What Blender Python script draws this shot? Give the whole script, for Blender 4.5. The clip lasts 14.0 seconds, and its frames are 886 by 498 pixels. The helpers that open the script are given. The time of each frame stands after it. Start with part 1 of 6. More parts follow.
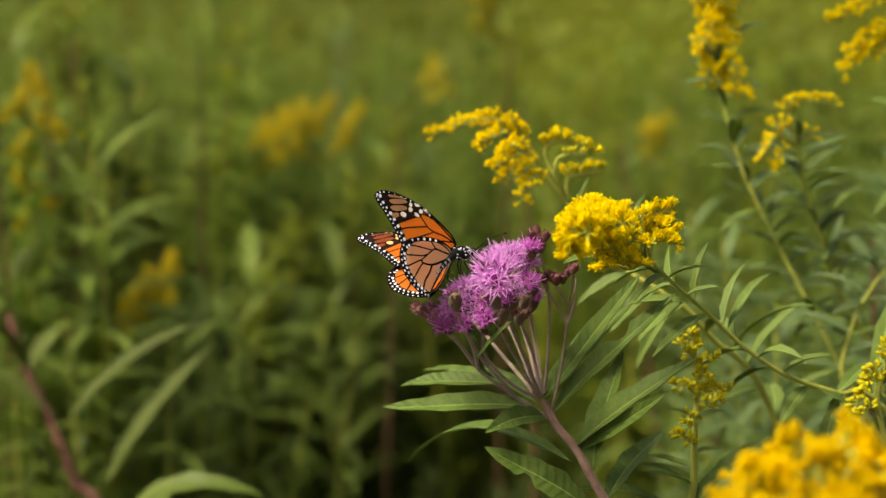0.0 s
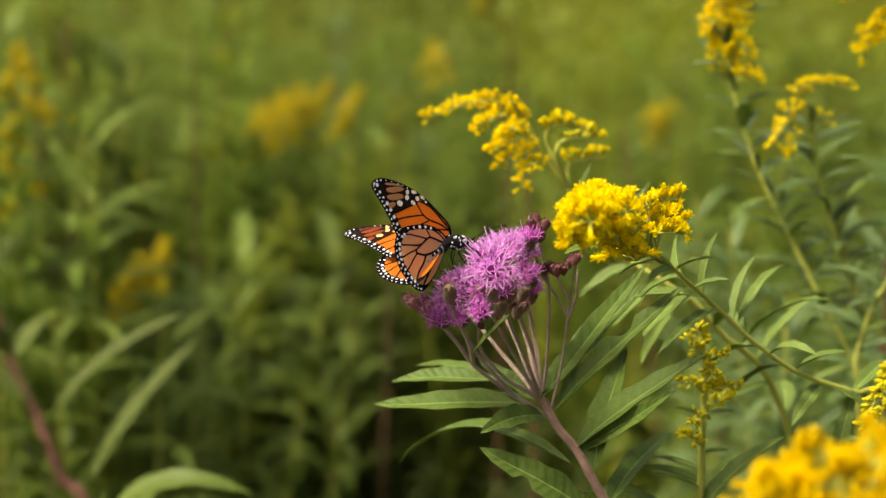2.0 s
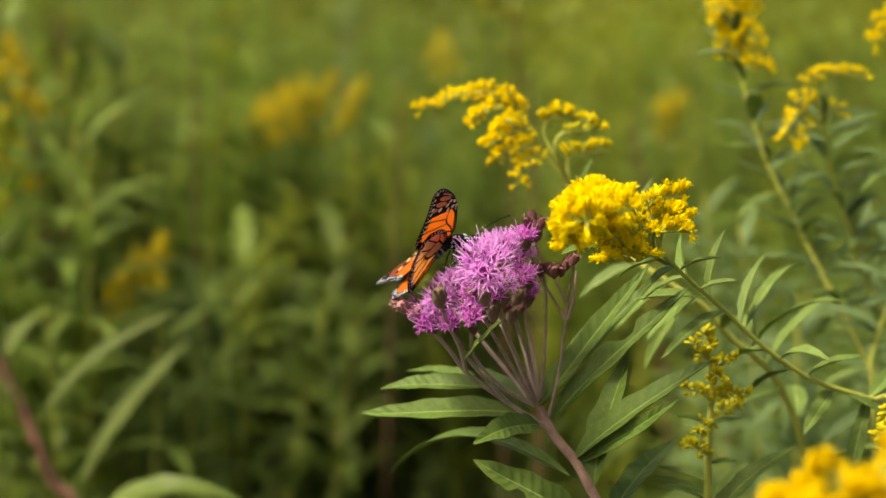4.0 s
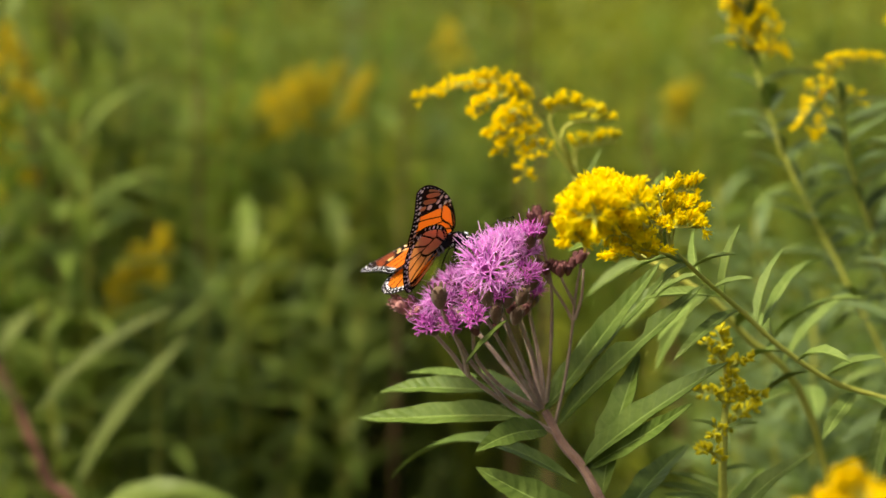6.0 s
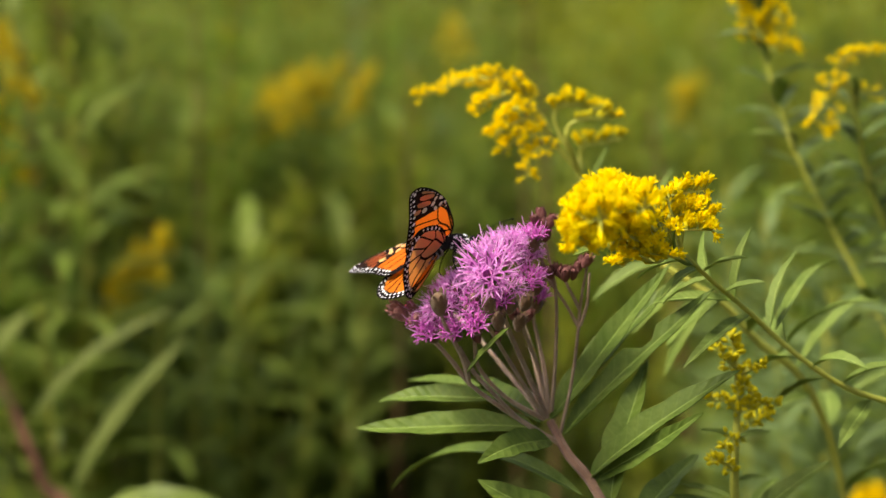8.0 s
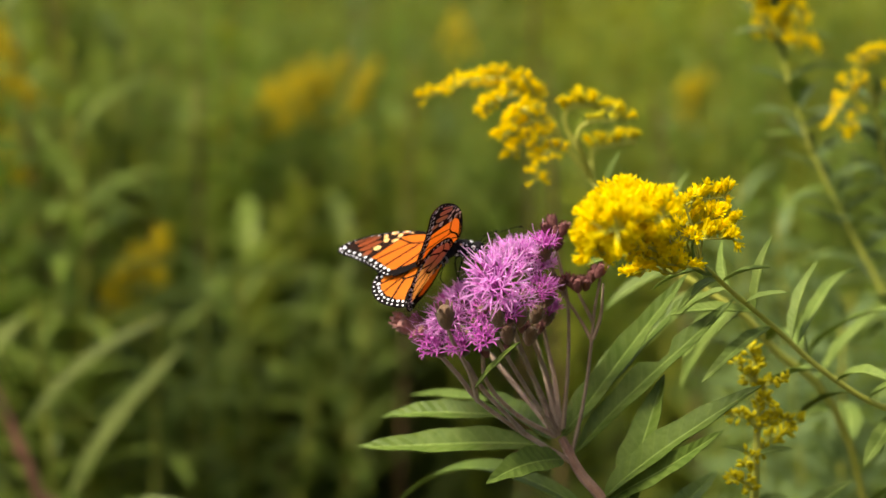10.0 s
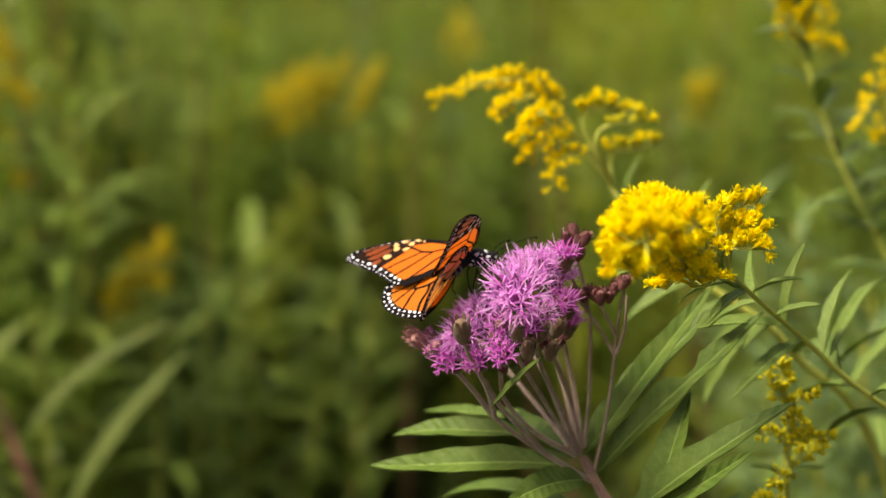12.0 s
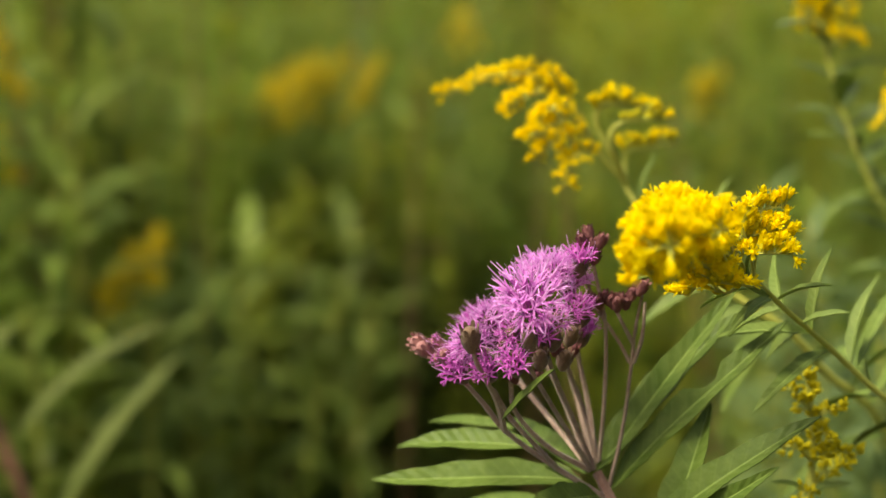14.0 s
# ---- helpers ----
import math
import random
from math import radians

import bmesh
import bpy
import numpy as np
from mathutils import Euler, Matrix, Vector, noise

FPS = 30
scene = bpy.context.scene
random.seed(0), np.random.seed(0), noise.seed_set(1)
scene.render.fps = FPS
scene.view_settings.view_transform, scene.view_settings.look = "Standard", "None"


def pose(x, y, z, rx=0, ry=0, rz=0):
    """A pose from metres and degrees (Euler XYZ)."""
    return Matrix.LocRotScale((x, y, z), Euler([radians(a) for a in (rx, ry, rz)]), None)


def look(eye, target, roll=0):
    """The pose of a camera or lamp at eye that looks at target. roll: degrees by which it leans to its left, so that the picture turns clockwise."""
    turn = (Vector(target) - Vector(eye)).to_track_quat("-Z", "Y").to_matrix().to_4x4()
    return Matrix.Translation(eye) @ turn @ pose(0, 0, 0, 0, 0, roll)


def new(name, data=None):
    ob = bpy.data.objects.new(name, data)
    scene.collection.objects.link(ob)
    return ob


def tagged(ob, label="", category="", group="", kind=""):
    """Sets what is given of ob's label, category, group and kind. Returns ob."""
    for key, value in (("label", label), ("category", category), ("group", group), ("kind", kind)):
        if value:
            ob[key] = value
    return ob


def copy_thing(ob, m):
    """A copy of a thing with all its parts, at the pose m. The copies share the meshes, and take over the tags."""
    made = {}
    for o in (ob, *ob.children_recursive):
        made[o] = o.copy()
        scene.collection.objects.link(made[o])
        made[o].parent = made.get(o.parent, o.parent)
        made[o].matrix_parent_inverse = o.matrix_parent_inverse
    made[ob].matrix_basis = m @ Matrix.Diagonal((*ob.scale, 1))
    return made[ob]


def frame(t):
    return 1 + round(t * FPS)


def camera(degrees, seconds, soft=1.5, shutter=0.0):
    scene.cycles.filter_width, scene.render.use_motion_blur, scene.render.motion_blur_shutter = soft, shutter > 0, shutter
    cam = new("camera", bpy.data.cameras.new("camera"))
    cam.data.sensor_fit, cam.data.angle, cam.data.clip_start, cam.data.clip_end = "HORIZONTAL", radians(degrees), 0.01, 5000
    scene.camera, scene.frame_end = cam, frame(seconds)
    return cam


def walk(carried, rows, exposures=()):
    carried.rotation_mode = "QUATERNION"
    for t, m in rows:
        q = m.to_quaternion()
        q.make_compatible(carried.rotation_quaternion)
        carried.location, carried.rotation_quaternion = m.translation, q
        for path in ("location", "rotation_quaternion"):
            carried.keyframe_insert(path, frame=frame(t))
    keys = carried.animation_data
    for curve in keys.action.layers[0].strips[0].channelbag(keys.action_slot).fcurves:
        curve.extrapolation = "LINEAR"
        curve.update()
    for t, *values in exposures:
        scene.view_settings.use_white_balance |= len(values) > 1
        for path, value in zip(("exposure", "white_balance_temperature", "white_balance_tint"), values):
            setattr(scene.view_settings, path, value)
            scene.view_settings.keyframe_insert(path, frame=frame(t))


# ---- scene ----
# ---- camera and its walk ----
cam = camera(24.0, 14.0, soft=1.5)
cam.data.dof.use_dof = True
cam.data.dof.aperture_fstop = 7.2
cam.data.dof.aperture_blades = 7
walk(cam, [
    (0, pose(0.0000, -1.0000, 1.2500, 81.000, -0.000, 0.000)),
    (0.5, pose(0.0019, -0.9845, 1.2480, 80.889, -0.024, -0.039)),
    (1, pose(0.0023, -0.9696, 1.2445, 80.849, -0.220, 0.003)),
    (1.5, pose(0.0026, -0.9572, 1.2426, 80.773, -0.251, 0.036)),
    (2, pose(0.0035, -0.9458, 1.2414, 80.694, -0.256, 0.091)),
    (2.5, pose(0.0061, -0.9335, 1.2402, 80.629, -0.235, 0.185)),
    (3, pose(0.0093, -0.9208, 1.2394, 80.562, -0.164, 0.271)),
    (5.5, pose(0.0154, -0.8589, 1.2325, 80.279, 0.037, 0.625)),
    (6, pose(0.0167, -0.8512, 1.2323, 80.181, 0.150, 0.681)),
    (6.5, pose(0.0170, -0.8429, 1.2315, 80.111, 0.254, 0.702)),
    (7, pose(0.0172, -0.8348, 1.2303, 80.101, 0.306, 0.733)),
    (7.5, pose(0.0176, -0.8271, 1.2306, 80.057, 0.382, 0.760)),
    (8, pose(0.0187, -0.8191, 1.2304, 80.032, 0.392, 0.813)),
    (10.5, pose(0.0156, -0.7719, 1.2284, 79.916, 0.504, 0.891)),
    (11, pose(0.0142, -0.7643, 1.2287, 79.915, 0.579, 0.873)),
    (11.5, pose(0.0128, -0.7557, 1.2275, 79.935, 0.594, 0.877)),
    (12, pose(0.0114, -0.7446, 1.2260, 79.925, 0.575, 0.901)),
    (12.5, pose(0.0105, -0.7339, 1.2247, 79.908, 0.535, 0.924)),
    (13, pose(0.0106, -0.7253, 1.2241, 79.900, 0.453, 0.967)),
    (13.5, pose(0.0095, -0.7162, 1.2234, 79.869, 0.464, 0.923)),
    (14, pose(0.0076, -0.7052, 1.2213, 79.812, 0.313, 0.892)),
], exposures=[(0, 0.20, 6800, 7), (0.5, 0.39, 6800, 7), (1.2, 0.45, 6800, 7), (3, 0.46, 6800, 7), (7.5, 0.43, 6800, 7), (14, 0.38, 6800, 7)])

# ---- world and sun ----
SUN_ELEVATION, SUN_TURN = 58, 242
world = bpy.data.worlds.new("hazy_sky")
scene.world = world
world.use_nodes = True
wn = world.node_tree.nodes
sky = wn.new("ShaderNodeTexSky")
sky.sky_type = "NISHITA"
sky.sun_disc = False
sky.sun_elevation = radians(SUN_ELEVATION)
sky.sun_rotation = radians(SUN_TURN)
sky.air_density, sky.dust_density, sky.ozone_density = 0.5, 6.0, 0.4
wn["Background"].inputs["Strength"].default_value = 0.15
world.node_tree.links.new(sky.outputs["Color"], wn["Background"].inputs["Color"])
sun = new("sun", bpy.data.lights.new("sun", "SUN"))
sun.data.energy, sun.data.angle, sun.data.color = 3.4, radians(12), (1.0, 0.94, 0.82)
azimuth = radians(SUN_TURN)
sun_way = Vector((math.sin(azimuth) * math.cos(radians(SUN_ELEVATION)), math.cos(azimuth) * math.cos(radians(SUN_ELEVATION)), math.sin(radians(SUN_ELEVATION))))
sun.matrix_basis = look(sun_way * 20, (0, 0, 0))


# ---- materials ----
def shaded(name, low, high, scale=60.0, rough=0.6, bump=0.15, fine=6.0, through_light=0.0, sheen=0.0, veins=False, vary=0.12, detail=4.0, passing=None, gloss=0.25):
    """A plain organic surface: two scales of mottling, fine relief and, for thin things, light that passes through."""
    m = bpy.data.materials.new(name)
    m.use_nodes = True
    n, l = m.node_tree.nodes, m.node_tree.links
    bsdf, out = n["Principled BSDF"], n["Material Output"]
    coords = n.new("ShaderNodeTexCoord")
    big, small = n.new("ShaderNodeTexNoise"), n.new("ShaderNodeTexNoise")
    big.inputs["Scale"].default_value, small.inputs["Scale"].default_value = scale, scale * fine
    big.inputs["Detail"].default_value = small.inputs["Detail"].default_value = detail
    for tex in (big, small):
        l.new(coords.outputs["Object"], tex.inputs["Vector"])
    ramp = n.new("ShaderNodeValToRGB")
    ramp.color_ramp.elements[0].color, ramp.color_ramp.elements[1].color = (*low, 1), (*high, 1)
    ramp.color_ramp.elements[0].position, ramp.color_ramp.elements[1].position = 0.3, 0.7
    mix = n.new("ShaderNodeMath")
    mix.operation = "MULTIPLY_ADD"
    l.new(small.outputs["Fac"], mix.inputs[0])
    mix.inputs[1].default_value = 0.35
    part_of = n.new("ShaderNodeMath")
    part_of.operation = "MULTIPLY"
    part_of.inputs[1].default_value = 0.65
    l.new(big.outputs["Fac"], part_of.inputs[0])
    l.new(part_of.outputs[0], mix.inputs[2])
    l.new(mix.outputs[0], ramp.inputs["Fac"])
    colour = ramp.outputs["Color"]
    height = small.outputs["Fac"]
    if veins:
        uv = n.new("ShaderNodeUVMap")
        uv.uv_map = "UVMap"
        split = n.new("ShaderNodeSeparateXYZ")
        l.new(uv.outputs["UV"], split.inputs[0])
        away = n.new("ShaderNodeMath"); away.operation = "ABSOLUTE"
        l.new(split.outputs["Y"], away.inputs[0])
        slant = n.new("ShaderNodeMath"); slant.operation = "MULTIPLY_ADD"
        l.new(away.outputs[0], slant.inputs[0]); slant.inputs[1].default_value = -0.08
        l.new(split.outputs["X"], slant.inputs[2])
        wave = n.new("ShaderNodeMath"); wave.operation = "MULTIPLY"
        l.new(slant.outputs[0], wave.inputs[0]); wave.inputs[1].default_value = 75.0
        sine = n.new("ShaderNodeMath"); sine.operation = "SINE"
        l.new(wave.outputs[0], sine.inputs[0])
        rib = n.new("ShaderNodeMapRange")
        l.new(away.outputs[0], rib.inputs["Value"])
        rib.inputs["From Min"].default_value, rib.inputs["From Max"].default_value = 0.02, 0.065
        rib.inputs["To Min"].default_value, rib.inputs["To Max"].default_value = 1.0, 0.0
        pale = n.new("ShaderNodeMix"); pale.data_type = "RGBA"
        l.new(rib.outputs["Result"], pale.inputs["Factor"])
        l.new(colour, pale.inputs["A"])
        pale.inputs["B"].default_value = (*[min(1, c * 1.7 + 0.03) for c in high], 1)
        colour = pale.outputs["Result"]
        line = n.new("ShaderNodeMapRange")
        l.new(sine.outputs[0], line.inputs["Value"])
        line.inputs["From Min"].default_value, line.inputs["From Max"].default_value = 0.80, 1.0
        line.inputs["To Max"].default_value = 0.10
        net = n.new("ShaderNodeMix"); net.data_type = "RGBA"
        l.new(line.outputs["Result"], net.inputs["Factor"])
        l.new(colour, net.inputs["A"])
        net.inputs["B"].default_value = (*[min(1, c * 1.6 + 0.02) for c in high], 1)
        colour = net.outputs["Result"]
        total = n.new("ShaderNodeMath"); total.operation = "MULTIPLY_ADD"
        l.new(sine.outputs[0], total.inputs[0]); total.inputs[1].default_value = 0.25
        l.new(small.outputs["Fac"], total.inputs[2])
        height = total.outputs[0]
    if vary:
        info = n.new("ShaderNodeObjectInfo")
        hue = n.new("ShaderNodeHueSaturation")
        span = n.new("ShaderNodeMapRange")
        l.new(info.outputs["Random"], span.inputs["Value"])
        span.inputs["To Min"].default_value, span.inputs["To Max"].default_value = 1 - vary, 1 + vary
        l.new(span.outputs["Result"], hue.inputs["Value"])
        l.new(colour, hue.inputs["Color"])
        colour = hue.outputs["Color"]
    l.new(colour, bsdf.inputs["Base Color"])
    bsdf.inputs["Roughness"].default_value = rough
    bsdf.inputs["Specular IOR Level"].default_value = gloss
    if sheen:
        bsdf.inputs["Sheen Weight"].default_value = sheen
    relief = n.new("ShaderNodeBump")
    relief.inputs["Strength"].default_value, relief.inputs["Distance"].default_value = bump, 0.0012
    l.new(height, relief.inputs["Height"])
    l.new(relief.outputs["Normal"], bsdf.inputs["Normal"])
    if through_light:
        thin = n.new("ShaderNodeBsdfTranslucent")
        if passing:
            thin.inputs["Color"].default_value = (*passing, 1)
        else:
            l.new(colour, thin.inputs["Color"])
        both = n.new("ShaderNodeMixShader")
        both.inputs["Fac"].default_value = through_light
        l.new(bsdf.outputs[0], both.inputs[1])
        l.new(thin.outputs[0], both.inputs[2])
        l.new(both.outputs[0], out.inputs["Surface"])
    return m


M_IRON_LEAF = shaded("ironweed_leaf", (0.080, 0.138, 0.014), (0.165, 0.232, 0.042), 90, 0.5, 0.4, 5, 0.28, veins=True)
M_GOLD_LEAF = shaded("goldenrod_leaf", (0.13, 0.205, 0.028), (0.24, 0.315, 0.068), 90, 0.55, 0.3, 5, 0.34, veins=True)
M_IRON_STEM = shaded("ironweed_stem", (0.20, 0.12, 0.08), (0.40, 0.30, 0.21), 220, 0.8, 0.5, 6, sheen=0.3)
M_MAIN_STEM = shaded("ironweed_main_stem", (0.17, 0.085, 0.055), (0.34, 0.21, 0.14), 160, 0.75, 0.5, 6, sheen=0.25)
M_GOLD_STEM = shaded("goldenrod_stem", (0.34, 0.36, 0.045), (0.50, 0.49, 0.09), 120, 0.6, 0.25)
M_RED_STEM = shaded("red_stem", (0.15, 0.055, 0.035), (0.27, 0.12, 0.08), 60, 0.6, 0.25)
M_GREY_LEAF = shaded("grey_green_leaf", (0.11, 0.170, 0.046), (0.21, 0.285, 0.105), 14, 0.55, 0.1, 6, 0.4, vary=0.25, detail=2)
M_DULL_LEAF = shaded("dull_leaf", (0.095, 0.125, 0.022), (0.165, 0.195, 0.048), 20, 0.6, 0.2, 6, 0.3, gloss=0.12)
M_RICH_YELLOW = shaded("rich_yellow_floret", (0.80, 0.56, 0.003), (0.94, 0.72, 0.006), 250, 0.6, 0.2, 4, 0.35, vary=0.12, gloss=0.06)
M_PURPLE = shaded("purple_floret", (0.72, 0.175, 0.66), (0.99, 0.60, 0.96), 200, 0.55, 0.1, 4, 0.42, vary=0.2, gloss=0.06)
M_STYLE = shaded("pale_style", (0.74, 0.36, 0.72), (0.93, 0.68, 0.90), 300, 0.5, 0.1, 4, 0.3, gloss=0.06)
M_BRACT = shaded("bract", (0.11, 0.06, 0.032), (0.24, 0.155, 0.085), 300, 0.75, 0.3, sheen=0.2)
M_BUD = shaded("closed_bud", (0.11, 0.035, 0.035), (0.29, 0.125, 0.11), 300, 0.7, 0.3)
M_PINK_BUD = shaded("pink_bud", (0.22, 0.085, 0.075), (0.42, 0.21, 0.18), 300, 0.75, 0.3, sheen=0.2)
M_YELLOW = shaded("yellow_floret", (0.88, 0.68, 0.003), (0.98, 0.85, 0.010), 250, 0.6, 0.2, 4, 0.48, vary=0.16, gloss=0.06)
M_YELLOW_BUD = shaded("yellow_bud", (0.46, 0.41, 0.010), (0.74, 0.62, 0.016), 250, 0.6, 0.2, 4, 0.2, vary=0.16, gloss=0.06)
M_GREEN_CUP = shaded("green_cup", (0.44, 0.43, 0.03), (0.60, 0.55, 0.05), 250, 0.6, 0.2, 4, 0.2, gloss=0.06)
M_FAR_LEAF = shaded("meadow_leaf", (0.075, 0.135, 0.010), (0.175, 0.245, 0.028), 14, 0.5, 0.1, 6, 0.45, vary=0.35, detail=2)
M_FAR_PALE = shaded("meadow_leaf_pale", (0.10, 0.157, 0.018), (0.205, 0.258, 0.045), 14, 0.5, 0.1, 6, 0.42, vary=0.28, detail=2)
M_GRASS = shaded("grass_blade", (0.13, 0.160, 0.01), (0.27, 0.272, 0.023), 9, 0.5, 0.1, 6, 0.35, vary=0, detail=2)
# dark leaf colour stands in for the deep shade between plants
M_GAP_SHADE_LEAF = shaded("gap_shade_leaf", (0.035, 0.058, 0.007), (0.075, 0.105, 0.014), 14, 0.7, 0.1, 6, 0.25, vary=0.4, detail=2)
# sunlight in the colour: a bright and a duller copy of one leaf
M_SUN_TINTED_LEAF = shaded("sun_tinted_leaf", (0.14, 0.185, 0.009), (0.29, 0.315, 0.024), 5, 0.5, 0.1, 6, 0.45, vary=0, detail=2)
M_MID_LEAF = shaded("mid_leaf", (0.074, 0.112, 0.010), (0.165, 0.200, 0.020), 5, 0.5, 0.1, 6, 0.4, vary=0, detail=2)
M_DRY = shaded("dry_stalk", (0.075, 0.038, 0.016), (0.14, 0.078, 0.032), 30, 0.8, 0.2)
M_SOIL = shaded("soil_and_litter", (0.03, 0.022, 0.010), (0.075, 0.055, 0.022), 6, 0.9, 0.6, 12, vary=0, detail=6)
M_MAGENTA = shaded("magenta_floret", (0.50, 0.07, 0.42), (0.80, 0.26, 0.72), 200, 0.55, 0.1, 4, 0.4, vary=0.15, gloss=0.06)
M_BLACK = shaded("wing_black", (0.004, 0.003, 0.003), (0.010, 0.007, 0.006), 500, 0.8, 0.3, vary=0, gloss=0.06)
M_ORANGE = shaded("wing_orange", (0.78, 0.17, 0.003), (0.90, 0.25, 0.008), 260, 0.55, 0.2, 6, 0.5, vary=0.05, passing=(1.0, 0.46, 0.10))
M_ORANGE_UNDER = shaded("wing_orange_under", (0.80, 0.22, 0.010), (0.90, 0.30, 0.02), 260, 0.55, 0.2, 6, 0.5, vary=0.05, passing=(1.0, 0.50, 0.12))
M_TAN = shaded("wing_tan", (0.62, 0.40, 0.20), (0.74, 0.52, 0.31), 260, 0.6, 0.2, 6, 0.58, vary=0.08, passing=(1.0, 0.88, 0.55))
M_BROWN = shaded("wing_brown", (0.13, 0.034, 0.007), (0.24, 0.068, 0.012), 260, 0.6, 0.2, 6, 0.5, vary=0.06, passing=(0.9, 0.6, 0.35))
M_TIP = shaded("wing_tip_dark", (0.010, 0.005, 0.004), (0.026, 0.011, 0.006), 400, 0.8, 0.2, vary=0, gloss=0.06)
M_TIP_TAN = shaded("wing_tip_tan", (0.48, 0.27, 0.11), (0.62, 0.38, 0.18), 260, 0.6, 0.2, 6, 0.45, vary=0.08, passing=(0.85, 0.5, 0.22))
M_CREAM = shaded("wing_cream", (0.88, 0.76, 0.58), (0.94, 0.86, 0.72), 300, 0.6, 0.1, 6, vary=0)
M_APRICOT = shaded("wing_apricot", (0.78, 0.38, 0.10), (0.86, 0.52, 0.20), 300, 0.6, 0.1, vary=0)
M_AMBER = shaded("faded_yellow", (0.52, 0.40, 0.008), (0.74, 0.60, 0.012), 250, 0.6, 0.2, 4, 0.35, vary=0.16)
M_DEEP = shaded("deep_purple_tube", (0.42, 0.06, 0.36), (0.62, 0.18, 0.56), 200, 0.55, 0.1, 4, 0.3, vary=0.1, gloss=0.06)
M_WHITE = shaded("wing_white", (0.86, 0.86, 0.87), (0.93, 0.93, 0.93), 400, 0.6, 0.1, 6, vary=0)
M_FUR = shaded("black_fur", (0.008, 0.007, 0.008), (0.03, 0.028, 0.028), 900, 0.9, 0.6, vary=0, sheen=0.0, gloss=0.06)
M_GREY = shaded("grey_band", (0.16, 0.16, 0.17), (0.30, 0.30, 0.31), 900, 0.8, 0.3, vary=0)

ORIGIN = {}


# ---- builders ----
def thing(name, at, label, category, group=""):
    """An empty at the foot of a thing, which will carry its parts."""
    ob = new(name)
    ob.location = at
    ob.empty_display_size = 0.02
    ORIGIN[ob.name] = Vector(at)
    return tagged(ob, label, category, group)


def part(name, bm, material, parent, label="", at=None, smooth=True):
    """One mesh object under a thing or a part. Vertices are in world space; with at, they are in the part's own space."""
    mesh = bpy.data.meshes.new(name)
    o = ORIGIN.get(parent.name, Vector())
    if at is None:
        bmesh.ops.translate(bm, vec=-o, verts=bm.verts)
    bm.to_mesh(mesh)
    bm.free()
    for m in material if isinstance(material, (list, tuple)) else [material]:
        mesh.materials.append(m)
    if smooth:
        mesh.shade_smooth()
        mesh.set_sharp_from_angle(angle=radians(38))
    ob = new(name, mesh)
    ob.parent = parent
    ORIGIN[ob.name] = o
    if at is not None:
        ob.matrix_basis = Matrix.Translation(-o) @ at
    return tagged(ob, label)


def shared(name, mesh, parent, m, label=""):
    """A piece on a mesh that its likes share."""
    ob = new(name, mesh)
    ob.parent = parent
    ob.matrix_basis = Matrix.Translation(-ORIGIN.get(parent.name, Vector())) @ m
    return tagged(ob, label)


def spline(points, steps):
    """A smooth line through the points."""
    p = [Vector(q) for q in points]
    p = [p[0] * 2 - p[1]] + p + [p[-1] * 2 - p[-2]]
    line = []
    for i in range(1, len(p) - 2):
        a, b, c, d = p[i - 1:i + 3]
        for k in range(steps):
            u = k / steps
            line.append(0.5 * ((2 * b) + (c - a) * u + (2 * a - 5 * b + 4 * c - d) * u * u + (3 * b - a - 3 * c + d) * u ** 3))
    return line + [p[-2]]


def tube(bm, points, r0, r1, sides=7, steps=5, wobble=0.0, mat=0, ribs=0.0):
    line = spline(points, steps) if steps else [Vector(q) for q in points]
    rings, ref = [], Vector((0.31, 0.77, 0.55))
    for i, c in enumerate(line):
        way = (line[min(i + 1, len(line) - 1)] - line[max(i - 1, 0)]).normalized()
        u = way.cross(ref).normalized()
        v = way.cross(u)
        r = r0 + (r1 - r0) * i / (len(line) - 1)
        r *= 1 + wobble * noise.noise(c * 90)
        rings.append([bm.verts.new(c + (u * math.cos(a) + v * math.sin(a)) * r * (1 + (ribs if k % 2 else -ribs))) for k, a in ((k, math.tau * k / sides) for k in range(sides))])
    for a, b in zip(rings, rings[1:]):
        for k in range(sides):
            bm.faces.new((a[k], a[(k + 1) % sides], b[(k + 1) % sides], b[k])).material_index = mat
    for ring, turn in ((rings[0], 1), (rings[-1], -1)):
        bm.faces.new(ring[::-turn]).material_index = mat
    return line


